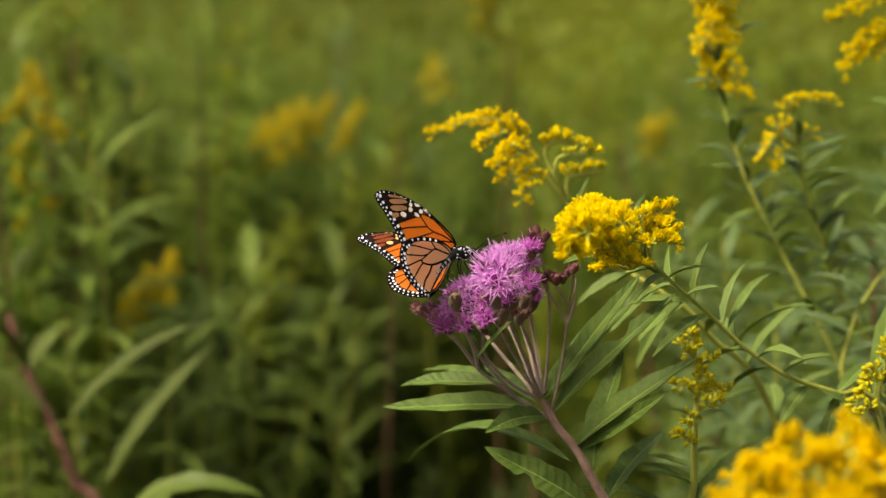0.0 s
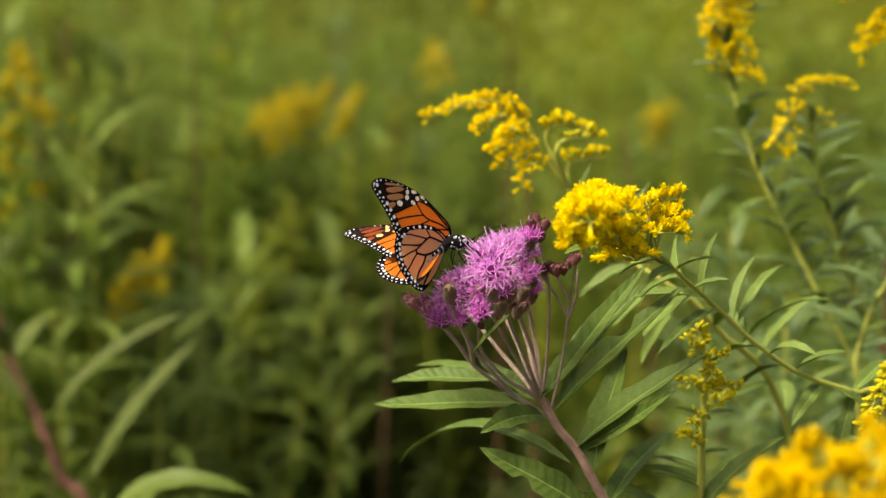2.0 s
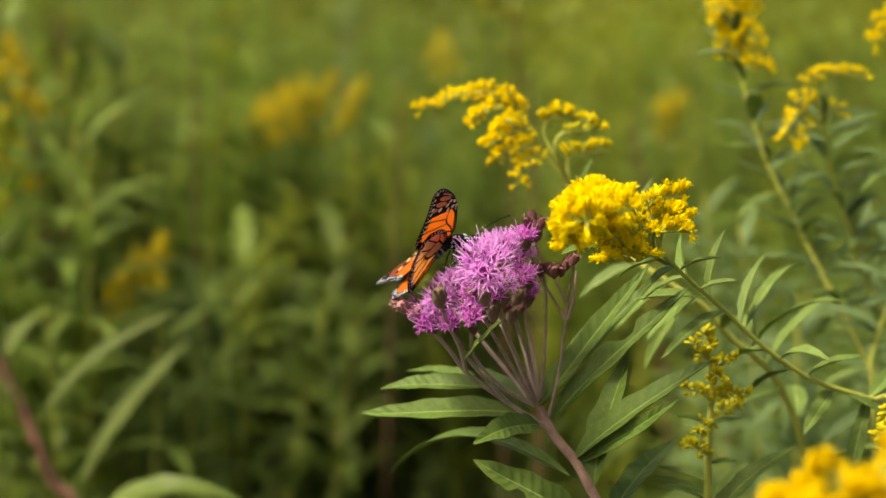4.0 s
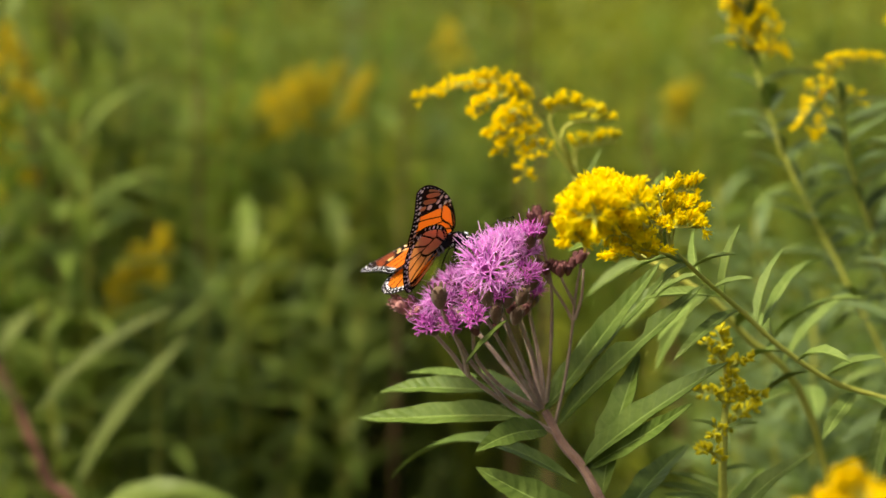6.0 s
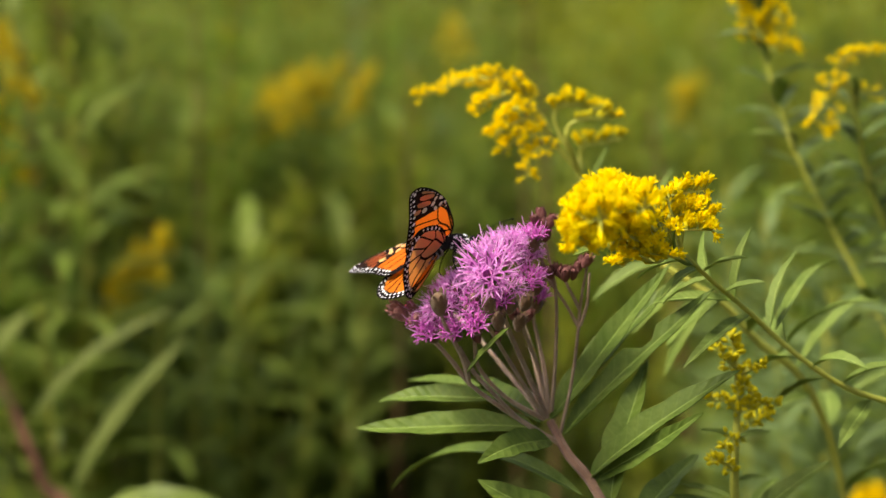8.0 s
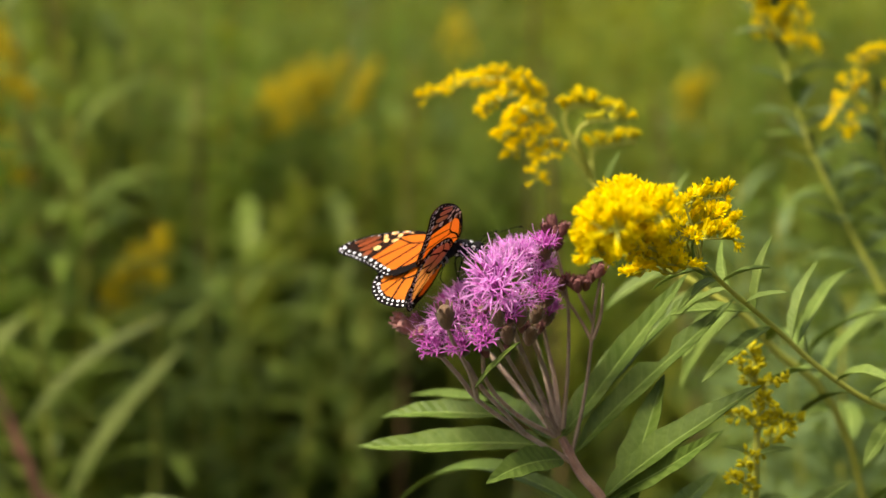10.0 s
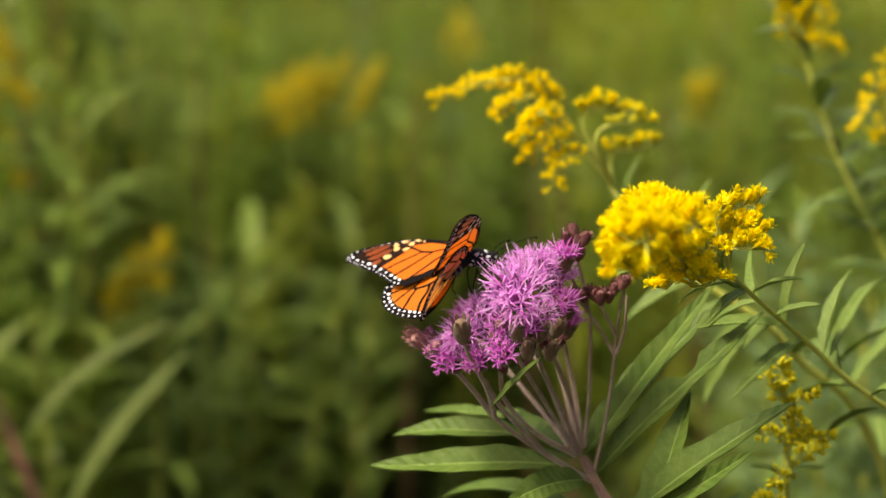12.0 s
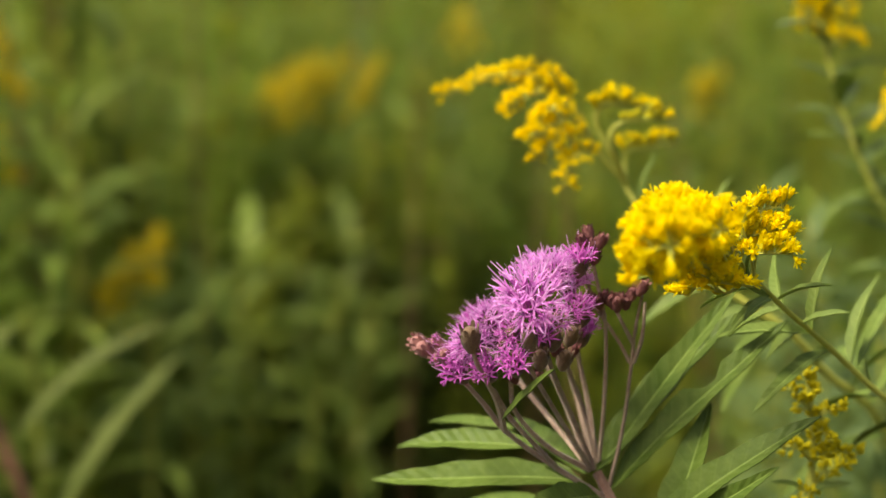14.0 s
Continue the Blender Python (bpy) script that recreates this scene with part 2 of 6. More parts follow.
def blade(bm, base, tip, up, width, bend=0.1, fold=0.3, thick=0.0004, rows=12, sag=0.0, bite=None, wave=0.06, peak=0.8, mat=0):
    """A lance-shaped leaf with a folded midrib, its tip drooping or lifting, thin but with two faces."""
    base, tip, up = Vector(base), Vector(tip), Vector(up)
    axis = tip - base
    length = axis.length
    side = axis.cross(up).normalized()
    up = side.cross(axis).normalized()
    uv = bm.loops.layers.uv.get("UVMap") or bm.loops.layers.uv.new("UVMap")
    across = (-1, -0.5, 0, 0.5, 1)
    seed = base.x * 917 + tip.z * 531
    top, low = [], []
    for i in range(rows + 1):
        t = i / rows
        w = width / 2 * max(0.03, math.sin(math.pi * min(0.999, t ** peak)) ** 0.72) * (1 + 0.08 * math.sin(seed + t * 23))
        c = base + axis * t + up * (bend * length * 4 * t * (1 - t)) - Vector((0, 0, 1)) * (sag * length * t * t)
        c += side * (0.012 * length * math.sin(seed + t * 5))
        ring_t, ring_l = [], []
        for o in across:
            x = o
            if bite and bite[0] < t < bite[1] and o * bite[2] > 0:
                x = o * bite[3]
            lift = fold * abs(x) * w + wave * w * x * math.sin(seed + t * 16 + x)
            p = c + side * (x * w) + up * lift
            ring_t.append((bm.verts.new(p), t, x))
            ring_l.append((bm.verts.new(p - up * thick), t, x))
        top.append(ring_t)
        low.append(ring_l)

    def quad(a, b, c, d):
        f = bm.faces.new([q[0] for q in (a, b, c, d)])
        f.material_index = mat
        for loop, q in zip(f.loops, (a, b, c, d)):
            loop[uv].uv = (q[1], q[2])
    for i in range(rows):
        for k in range(4):
            quad(top[i][k], top[i][k + 1], top[i + 1][k + 1], top[i + 1][k])
            quad(low[i][k + 1], low[i][k], low[i + 1][k], low[i + 1][k + 1])
        for k, j in ((0, 0), (4, 4)):
            a, b, c, d = top[i][k], top[i + 1][k], low[i + 1][j], low[i][j]
            quad(*((a, b, c, d) if k == 0 else (d, c, b, a)))
    for row, lo in ((top[0], low[0]), (top[-1], low[-1])):
        for k in range(4):
            quad(row[k], lo[k], lo[k + 1], row[k + 1])


def sheet(bm, base, tip, up, width, bend=0.12, sag=0.1, rows=5, mat=0):
    """A lighter leaf for the meadow behind."""
    base, tip, up = Vector(base), Vector(tip), Vector(up)
    axis = tip - base
    side = axis.cross(up).normalized()
    up = side.cross(axis).normalized()
    last = None
    for i in range(rows + 1):
        t = i / rows
        w = width / 2 * max(0.04, math.sin(math.pi * min(0.999, t ** 0.8)))
        c = base + axis * t + up * (bend * axis.length * 4 * t * (1 - t)) - Vector((0, 0, sag * axis.length * t * t))
        row = [bm.verts.new(c + side * w * o + up * (0.3 * abs(o) * w)) for o in (-1, 0, 1)]
        if last:
            for k in (0, 1):
                bm.faces.new((last[k], last[k + 1], row[k + 1], row[k])).material_index = mat
        last = row


def lump(bm, centre, radii, rings=6, sides=9, rough=0.1, mat=0, turn=None):
    """A rounded, slightly uneven body."""
    centre = Vector(centre)
    grid = []
    for i in range(rings + 1):
        a = math.pi * i / rings
        ring = []
        for k in range(sides if 0 < i < rings else 1):
            b = math.tau * k / sides
            d = Vector((math.sin(a) * math.cos(b), math.sin(a) * math.sin(b), math.cos(a)))
            p = Vector((d.x * radii[0], d.y * radii[1], d.z * radii[2])) * (1 + rough * noise.noise(d * 2.5 + centre * 700))
            ring.append(bm.verts.new(centre + (turn @ p if turn else p)))
        grid.append(ring)
    for a, b in zip(grid, grid[1:]):
        for k in range(sides):
            q = [a[k % len(a)], b[k % len(b)], b[(k + 1) % len(b)], a[(k + 1) % len(a)]]
            q = list(dict.fromkeys(q))
            if len(q) > 2:
                bm.faces.new(q).material_index = mat


def aim(at, way, spin=0.0):
    """A pose whose z axis follows way."""
    return Matrix.Translation(at) @ Vector(way).to_track_quat("Z", "Y").to_matrix().to_4x4() @ Matrix.Rotation(spin, 4, "Z")


# ---- ground ----
def ground():
    bm = bmesh.new()
    edge = [-400, -120, -40, -15, -8, -4, -2, -1, 0, 1, 2, 4, 8, 15, 40, 120, 400]
    rows = [[bm.verts.new((x, y, 0.03 * noise.noise(Vector((x * 0.7, y * 0.7, 0))) - 0.02)) for x in edge] for y in edge]
    for a, b in zip(rows, rows[1:]):
        for k in range(len(edge) - 1):
            bm.faces.new((a[k], a[k + 1], b[k + 1], b[k]))
    mesh = bpy.data.meshes.new("ground")
    bm.to_mesh(mesh)
    bm.free()
    mesh.materials.append(M_SOIL)
    mesh.shade_smooth()
    tagged(new("ground", mesh), "dark soil and plant litter under the meadow", "ground", kind="structure")


ground()


# ---- ironweed ----
def floret_head_mesh(seed, count, spread, size, petal=None):
    """The open brush of an ironweed head: tubes that splay, each with five narrow lobes and a style."""
    rnd = random.Random(seed)
    bm = bmesh.new()
    for k in range(count):
        a = k * 2.39996 + rnd.uniform(-0.25, 0.25)
        lean = spread * math.sqrt((k + 0.5) / count) * rnd.uniform(0.8, 1.15)
        way = Vector((math.sin(lean) * math.cos(a), math.sin(lean) * math.sin(a), math.cos(lean)))
        out = Vector((math.cos(a), math.sin(a), 0))
        length = size * rnd.uniform(0.8, 1.15)
        root = out * 0.0014 * math.sqrt(k / count) + Vector((0, 0, 0.0035))
        mid = root + Vector((0, 0, 1)).lerp(way, 0.5).normalized() * length * 0.5
        end = mid + way * length * 0.5
        tube(bm, (root, mid, end), 0.00025, 0.00042, 5, 2, mat=2)
        u = way.orthogonal().normalized()
        v = way.cross(u)
        for j in range(5):
            b = math.tau * j / 5 + rnd.uniform(-0.3, 0.3)
            d = u * math.cos(b) + v * math.sin(b)
            lobe = 0.0056 * rnd.uniform(0.75, 1.25) * size / 0.008
            s = way.cross(d) * 0.00027
            e0 = end + d * 0.0003
            e1 = e0 + (d * 0.45 + way * 0.9) * lobe * 0.55
            e2 = e1 + (d * rnd.uniform(0.3, 1.2) + way * rnd.uniform(-0.6, 0.8)) * lobe * 0.55
            q = [bm.verts.new(x) for x in (e0 - s, e0 + s, e1 + s * 1.1, e1 - s * 1.1, e2)]
            bm.faces.new((q[0], q[1], q[2], q[3]))
            bm.faces.new((q[3], q[2], q[4]))
        if rnd.random() < 0.75:
            tip = end + (way + Vector((rnd.uniform(-0.3, 0.3), rnd.uniform(-0.3, 0.3), rnd.uniform(-0.2, 0.4)))) * rnd.uniform(0.004, 0.0075)
            tube(bm, (end, end.lerp(tip, 0.6) + out * 0.0002, tip), 0.00022, 0.00012, 4, 2, mat=1)
    mesh = bpy.data.meshes.new("floret_brush")
    bm.to_mesh(mesh)
    bm.free()
    mesh.materials.append(petal or M_PURPLE)
    mesh.materials.append(M_STYLE)
    mesh.materials.append(M_DEEP)
    return mesh


def cup_mesh(seed, length, radius, material):
    """A bell of overlapping bracts, which carries the florets or closes as a bud."""
    bm = bmesh.new()
    rnd = random.Random(seed)
    n = 16
    levels = [(0.0, 0.30)] + [(0.08 + 0.2 * k, 0.93 * math.sin(math.pi * (0.18 + 0.17 * k))) for k in range(4)] + [(0.84, 0.55), (0.92, 0.22)]
    rings = []
    for z, r in levels:
        rings.append([bm.verts.new((radius * r * math.cos(math.tau * k / n), radius * r * math.sin(math.tau * k / n), length * z * rnd.uniform(0.98, 1.02))) for k in range(n)])
    for low, high in zip(rings, rings[1:]):
        for k in range(n):
            bm.faces.new((low[k], low[(k + 1) % n], high[(k + 1) % n], high[k]))
    bm.faces.new(rings[0][::-1])
    bm.faces.new(rings[-1])
    for level in range(4):
        for k in range(8):
            i = 2 * k + level % 2
            v = [rings[level + 1][(i + j) % n] for j in range(3)]
            out = Vector((v[1].co.x, v[1].co.y, 0))
            out.normalize()
            side = Vector((-out.y, out.x, 0)) * radius * 0.2
            top = Vector((v[1].co.x, v[1].co.y, v[1].co.z)) + out * radius * rnd.uniform(0.12, 0.2) + Vector((0, 0, length * rnd.uniform(0.22, 0.28)))
            q = [bm.verts.new(p) for p in (top + side, top + out * 0.0003 + Vector((0, 0, length * 0.06)), top - side)]
            bm.faces.new((v[0], v[1], v[2], q[0], q[1], q[2]))
    mesh = bpy.data.meshes.new("cup")
    bm.to_mesh(mesh)
    bm.free()
    mesh.materials.append(material)
    mesh.shade_smooth()
    return mesh


def ironweed():
    rnd = random.Random(5)
    plant = thing("ironweed", (0.20, -0.06, 0), "purple ironweed with a leaning reddish stem and narrow green leaves", "wildflower")
    bm = bmesh.new()
    tube(bm, ((0.0482, -0.0220, 1.0214), (0.0549, -0.0300, 1.0101), (0.0632, -0.0360, 1.0011), (0.0750, -0.0450, 0.9811), (0.105, -0.05, 0.93), (0.15, -0.055, 0.75), (0.19, -0.06, 0.4), (0.20, -0.06, 0)), 0.0016, 0.0025, 14, 6, 0.15, ribs=0.1)
    part("stem", bm, M_MAIN_STEM, plant, "reddish brown hairy stem")
    stalks = [
        ((0.0512, -0.0270, 1.0138), (0.0341, -0.0300, 1.0253), (0.0177, -0.0370, 1.0392), (0.0100, -0.0400, 1.0497), (0.0023, -0.0400, 1.0584), (-0.0079, -0.0350, 1.0660)),
        ((0.0167, -0.0370, 1.0397), (0.0139, -0.0500, 1.0536), (0.0082, -0.0600, 1.0670), (0.0057, -0.0650, 1.0750)),
        ((0.0341, -0.0300, 1.0253), (0.0274, -0.0400, 1.0352), (0.0183, -0.0450, 1.0466), (0.0129, -0.0500, 1.0574)),
        ((0.0455, -0.0240, 1.0227), (0.0307, -0.0300, 1.0330), (0.0202, -0.0350, 1.0461), (0.0185, -0.0450, 1.0590)),
        ((0.0460, -0.0240, 1.0232), (0.0362, -0.0400, 1.0425), (0.0288, -0.0550, 1.0580), (0.0235, -0.0650, 1.0693)),
        ((0.0470, -0.0240, 1.0232), (0.0404, -0.0300, 1.0404), (0.0333, -0.0450, 1.0591), (0.0295, -0.0600, 1.0722)),
        ((0.0474, -0.0220, 1.0241), (0.0434, -0.0200, 1.0430), (0.0376, -0.0300, 1.0600), (0.0339, -0.0450, 1.0745)),
        ((0.0479, -0.0220, 1.0249), (0.0459, -0.0100, 1.0409), (0.0426, -0.0100, 1.0569), (0.0405, -0.0200, 1.0686)),
        ((0.0450, -0.0220, 1.0240), (0.0386, -0.0100, 1.0400), (0.0308, 0.0000, 1.0554), (0.0201, 0.0000, 1.0714)),
        ((0.0435, -0.0220, 1.0254), (0.0310, 0.0000, 1.0365), (0.0152, 0.0150, 1.0524), (0.0017, 0.0200, 1.0609)),
        ((0.0466, -0.0220, 1.0240), (0.0417, 0.0050, 1.0436), (0.0350, 0.0100, 1.0643), (0.0319, 0.0000, 1.0822)),
        ((0.0487, -0.0220, 1.0254), (0.0501, -0.0280, 1.0505), (0.0499, -0.0320, 1.0747), (0.0468, -0.0340, 1.0905), (0.0446, -0.0360, 1.1006)),
        ((0.0517, -0.0250, 1.0160), (0.0560, -0.0280, 1.0374), (0.0584, -0.0300, 1.0575), (0.0596, -0.0320, 1.0722), (0.0615, -0.0360, 1.0853)),
        ((0.0584, -0.0300, 1.0614), (0.0542, -0.0300, 1.0692), (0.0464, -0.0300, 1.0808)),
        ((0.0593, -0.0310, 1.0616), (0.0617, -0.0360, 1.0716), (0.0624, -0.0380, 1.0836)),
        ((0.0499, -0.0320, 1.0773), (0.0455, -0.0300, 1.0847), (0.0429, -0.0300, 1.0924)),
        ((0.0592, -0.0310, 1.0681), (0.0550, -0.0360, 1.0768), (0.0529, -0.0360, 1.0811)),
    ]
    for k, s in enumerate(stalks):
        bm = bmesh.new()
        tube(bm, s, 0.00088 if k < 11 else 0.0007, 0.0007 if k < 11 else 0.0005, 10, 5, 0.2, ribs=0.14)
        part("flower_stalk", bm, M_IRON_STEM, plant)
    brushes = [floret_head_mesh(40 + k, 30 + k, 1.3, 0.0072 + 0.0005 * k, M_MAGENTA if k == 1 else None) for k in range(4)]
    tight = floret_head_mesh(61, 11, 0.6, 0.006, M_MAGENTA)
    cups = [cup_mesh(70 + k, 0.0080, 0.0028, M_BRACT) for k in range(2)]
    hub = Vector((0.0339, -0.0300, 1.0508))
    opened = [
        (0.0236, -0.0720, 1.0908), (0.0137, -0.0500, 1.0844), (0.0403, -0.0450, 1.0862), (0.0314, -0.0400, 1.0966), (0.0383, -0.0300, 1.0909), (0.0185, -0.0300, 1.0866),
        (0.0083, -0.0450, 1.0764), (0.0273, -0.0200, 1.0944), (0.0028, -0.0450, 1.0692), (0.0360, -0.0300, 1.0960), (0.0059, -0.0100, 1.0748), (0.0323, -0.0600, 1.0852),
        (0.0049, 0.0100, 1.0653), (0.0150, -0.0580, 1.0760), (0.0175, -0.0640, 1.0814), (0.0098, -0.0540, 1.0832), (0.0045, -0.0540, 1.0762), (0.0005, -0.0480, 1.0712),
    ]
    focus = None
    for k, c in enumerate(opened):
        c = Vector(c)
        way = (c - hub).normalized() + Vector((0, -0.25, 0.35))
        head = shared("flower_head", cups[k % 2], plant, aim(c - way.normalized() * 0.009, way, k * 1.3), "open purple flower head in a brown cup")
        ORIGIN[head.name] = Vector()
        brush = new("floret_brush", brushes[(k + 3) % 4])
        brush.scale = [1.15 if k == 0 else 0.72 if k > 14 else 0.55 if k > 10 else 0.84 - 0.09 * (k % 3)] * 3
        brush.parent = head
        focus = focus or head
    for c in ((0.0128, -0.0500, 1.0668), (0.0418, -0.0200, 1.0704), (0.0043, -0.0450, 1.0651), (0.0407, -0.0340, 1.0972), (0.0202, -0.0680, 1.0736), (0.0284, -0.0600, 1.0802)):
        c = Vector(c)
        head = shared("flower_head", cups[0], plant, aim(c - Vector((0, 0, 0.006)), (c - hub) + Vector((0, -0.03, 0.02)), c.x * 400), "half open purple flower head")
        new("floret_brush", tight).parent = head
    buds = [cup_mesh(80 + k, 0.0052 + 0.0006 * k, 0.0017 + 0.0002 * k, M_BUD) for k in range(3)]
    for k, (c, w) in enumerate((
            ((0.0451, -0.0360, 1.1026), (0, 0, 1)), ((0.0420, -0.0360, 1.1036), (-0.4, -0.2, 1)), ((0.0478, -0.0360, 1.1032), (0.4, -0.2, 1)), ((0.0429, -0.0300, 1.0966), (-0.6, -0.3, 1)),
            ((0.0461, -0.0360, 1.0980), (0.2, -0.5, 1)), ((0.0443, -0.0300, 1.1048), (-0.2, 0.2, 0.8)), ((0.0450, -0.0300, 1.0837), (-0.8, -0.2, 0.5)), ((0.0473, -0.0360, 1.0832), (-0.3, -0.5, 1)), ((0.0519, -0.0360, 1.0832), (-0.2, -0.5, 1)),
            ((0.0550, -0.0340, 1.0839), (0, -0.3, 1)), ((0.0582, -0.0360, 1.0858), (0.2, -0.3, 1)), ((0.0613, -0.0380, 1.0882), (0.5, -0.2, 0.9)), ((0.0598, -0.0300, 1.0873), (0.2, 0.3, 0.8)),
            ((0.0499, -0.0340, 1.0844), (-0.3, -0.1, 1)), ((0.0531, -0.0420, 1.0837), (0.0, -0.4, 1)), ((0.0562, -0.0400, 1.0839), (0.1, -0.4, 1)), ((0.0331, -0.0500, 1.0703), (0.2, -0.6, 0.8)),
            ((0.0391, -0.0300, 1.0652), (0.3, -0.4, 0.9)), ((0.0194, -0.0500, 1.0613), (-0.3, -0.5, 0.8)), ((0.0269, -0.0500, 1.0613), (-0.1, -0.5, 0.8)))):
        shared("bud", buds[k % 3], plant, aim(Vector(c) - Vector(w).normalized() * 0.003, w, k), "closed dark red bud")
    for k, (c, w) in enumerate((((0.0236, -0.0780, 1.0800), (-0.1, -0.3, 1)), ((0.0317, -0.0660, 1.0773), (0.1, -0.3, 1)), ((0.0380, -0.0450, 1.0740), (0.25, -0.2, 1)), ((0.0194, -0.0700, 1.0700), (-0.2, -0.3, 1)), ((0.0273, -0.0700, 1.0721), (0, -0.3, 1)), ((0.0356, -0.0500, 1.0672), (0.2, -0.2, 1)), ((0.0426, -0.0300, 1.0769), (0.4, -0.2, 1)))):
        shared("cup", cups[k % 2], plant, aim(Vector(c) - Vector(w).normalized() * 0.004, w, k), "brown scaly flower cup")
    pink = cup_mesh(90, 0.0080, 0.0030, M_PINK_BUD)
    shared("bud", pink, plant, aim((-0.0064, -0.0370, 1.0656), (-0.7, -0.3, 0.6)), "pale pink bud")
    shared("bud", pink, plant, aim((-0.0080, -0.0300, 1.0663), (-0.9, -0.2, 0.5), 1.0), "pale pink bud")
    for c, w in (((-0.0040, -0.0420, 1.0650), (-0.6, -0.4, 0.8)), ((-0.0022, -0.0460, 1.0672), (-0.5, -0.4, 0.9)), ((-0.0052, -0.0380, 1.0690), (-0.8, -0.1, 0.8))):
        head = shared("flower_head", pink, plant, aim(Vector(c) - Vector(w).normalized() * 0.004, w, c[2] * 90), "pale pink bud, just opening")
        fringe = new("floret_brush", tight)
        fringe.scale = [0.6] * 3
        fringe.parent = head
    shared("bud", cup_mesh(91, 0.010, 0.0034, M_BRACT), plant, aim((0.0060, -0.0670, 1.0734), (-0.1, -0.25, 1)), "brown bud")
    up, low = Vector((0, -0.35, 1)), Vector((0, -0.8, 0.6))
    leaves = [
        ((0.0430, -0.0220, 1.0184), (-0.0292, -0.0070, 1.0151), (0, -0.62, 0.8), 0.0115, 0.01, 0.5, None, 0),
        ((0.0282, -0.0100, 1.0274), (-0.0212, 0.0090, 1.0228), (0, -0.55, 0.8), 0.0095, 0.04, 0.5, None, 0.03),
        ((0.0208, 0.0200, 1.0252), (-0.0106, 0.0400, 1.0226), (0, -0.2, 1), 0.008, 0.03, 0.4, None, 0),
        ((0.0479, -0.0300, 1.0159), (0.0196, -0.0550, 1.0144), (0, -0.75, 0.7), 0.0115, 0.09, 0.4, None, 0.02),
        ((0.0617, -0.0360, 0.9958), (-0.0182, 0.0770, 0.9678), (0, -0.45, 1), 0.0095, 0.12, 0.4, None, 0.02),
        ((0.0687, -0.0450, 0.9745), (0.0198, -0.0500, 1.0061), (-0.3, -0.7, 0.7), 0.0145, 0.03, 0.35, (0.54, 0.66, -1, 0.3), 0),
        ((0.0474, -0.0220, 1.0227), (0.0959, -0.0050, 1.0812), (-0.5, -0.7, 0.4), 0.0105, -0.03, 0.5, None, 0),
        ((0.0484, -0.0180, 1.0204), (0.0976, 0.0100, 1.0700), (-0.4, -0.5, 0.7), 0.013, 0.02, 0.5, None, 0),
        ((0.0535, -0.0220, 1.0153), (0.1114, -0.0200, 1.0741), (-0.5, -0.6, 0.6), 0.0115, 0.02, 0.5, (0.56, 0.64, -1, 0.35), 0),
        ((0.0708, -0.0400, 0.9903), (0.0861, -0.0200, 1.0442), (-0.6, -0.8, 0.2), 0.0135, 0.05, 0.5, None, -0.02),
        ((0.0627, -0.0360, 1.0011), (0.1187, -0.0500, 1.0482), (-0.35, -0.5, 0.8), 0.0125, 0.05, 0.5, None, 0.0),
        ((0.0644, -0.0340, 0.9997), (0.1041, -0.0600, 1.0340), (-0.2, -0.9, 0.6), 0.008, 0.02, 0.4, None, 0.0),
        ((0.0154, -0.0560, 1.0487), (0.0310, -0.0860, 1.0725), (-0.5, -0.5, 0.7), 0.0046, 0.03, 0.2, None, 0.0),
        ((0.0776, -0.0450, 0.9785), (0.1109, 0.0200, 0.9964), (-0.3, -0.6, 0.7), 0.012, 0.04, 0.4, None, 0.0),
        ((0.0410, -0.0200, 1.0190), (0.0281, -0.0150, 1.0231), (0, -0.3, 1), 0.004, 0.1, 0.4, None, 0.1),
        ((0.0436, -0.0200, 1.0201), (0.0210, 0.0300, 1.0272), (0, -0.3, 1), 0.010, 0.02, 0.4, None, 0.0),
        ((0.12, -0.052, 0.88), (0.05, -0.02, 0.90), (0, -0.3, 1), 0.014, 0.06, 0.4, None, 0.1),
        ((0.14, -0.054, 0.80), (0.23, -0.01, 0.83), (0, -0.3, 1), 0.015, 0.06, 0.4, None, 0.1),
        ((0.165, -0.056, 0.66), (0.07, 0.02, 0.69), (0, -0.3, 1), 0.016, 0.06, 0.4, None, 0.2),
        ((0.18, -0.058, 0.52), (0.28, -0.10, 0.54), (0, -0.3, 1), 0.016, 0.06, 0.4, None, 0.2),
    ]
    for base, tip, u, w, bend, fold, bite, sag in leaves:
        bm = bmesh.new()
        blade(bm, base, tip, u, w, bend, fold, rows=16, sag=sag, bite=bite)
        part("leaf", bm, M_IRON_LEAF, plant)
    return plant, focus


plant_in_focus, cam.data.dof.focus_object = ironweed()


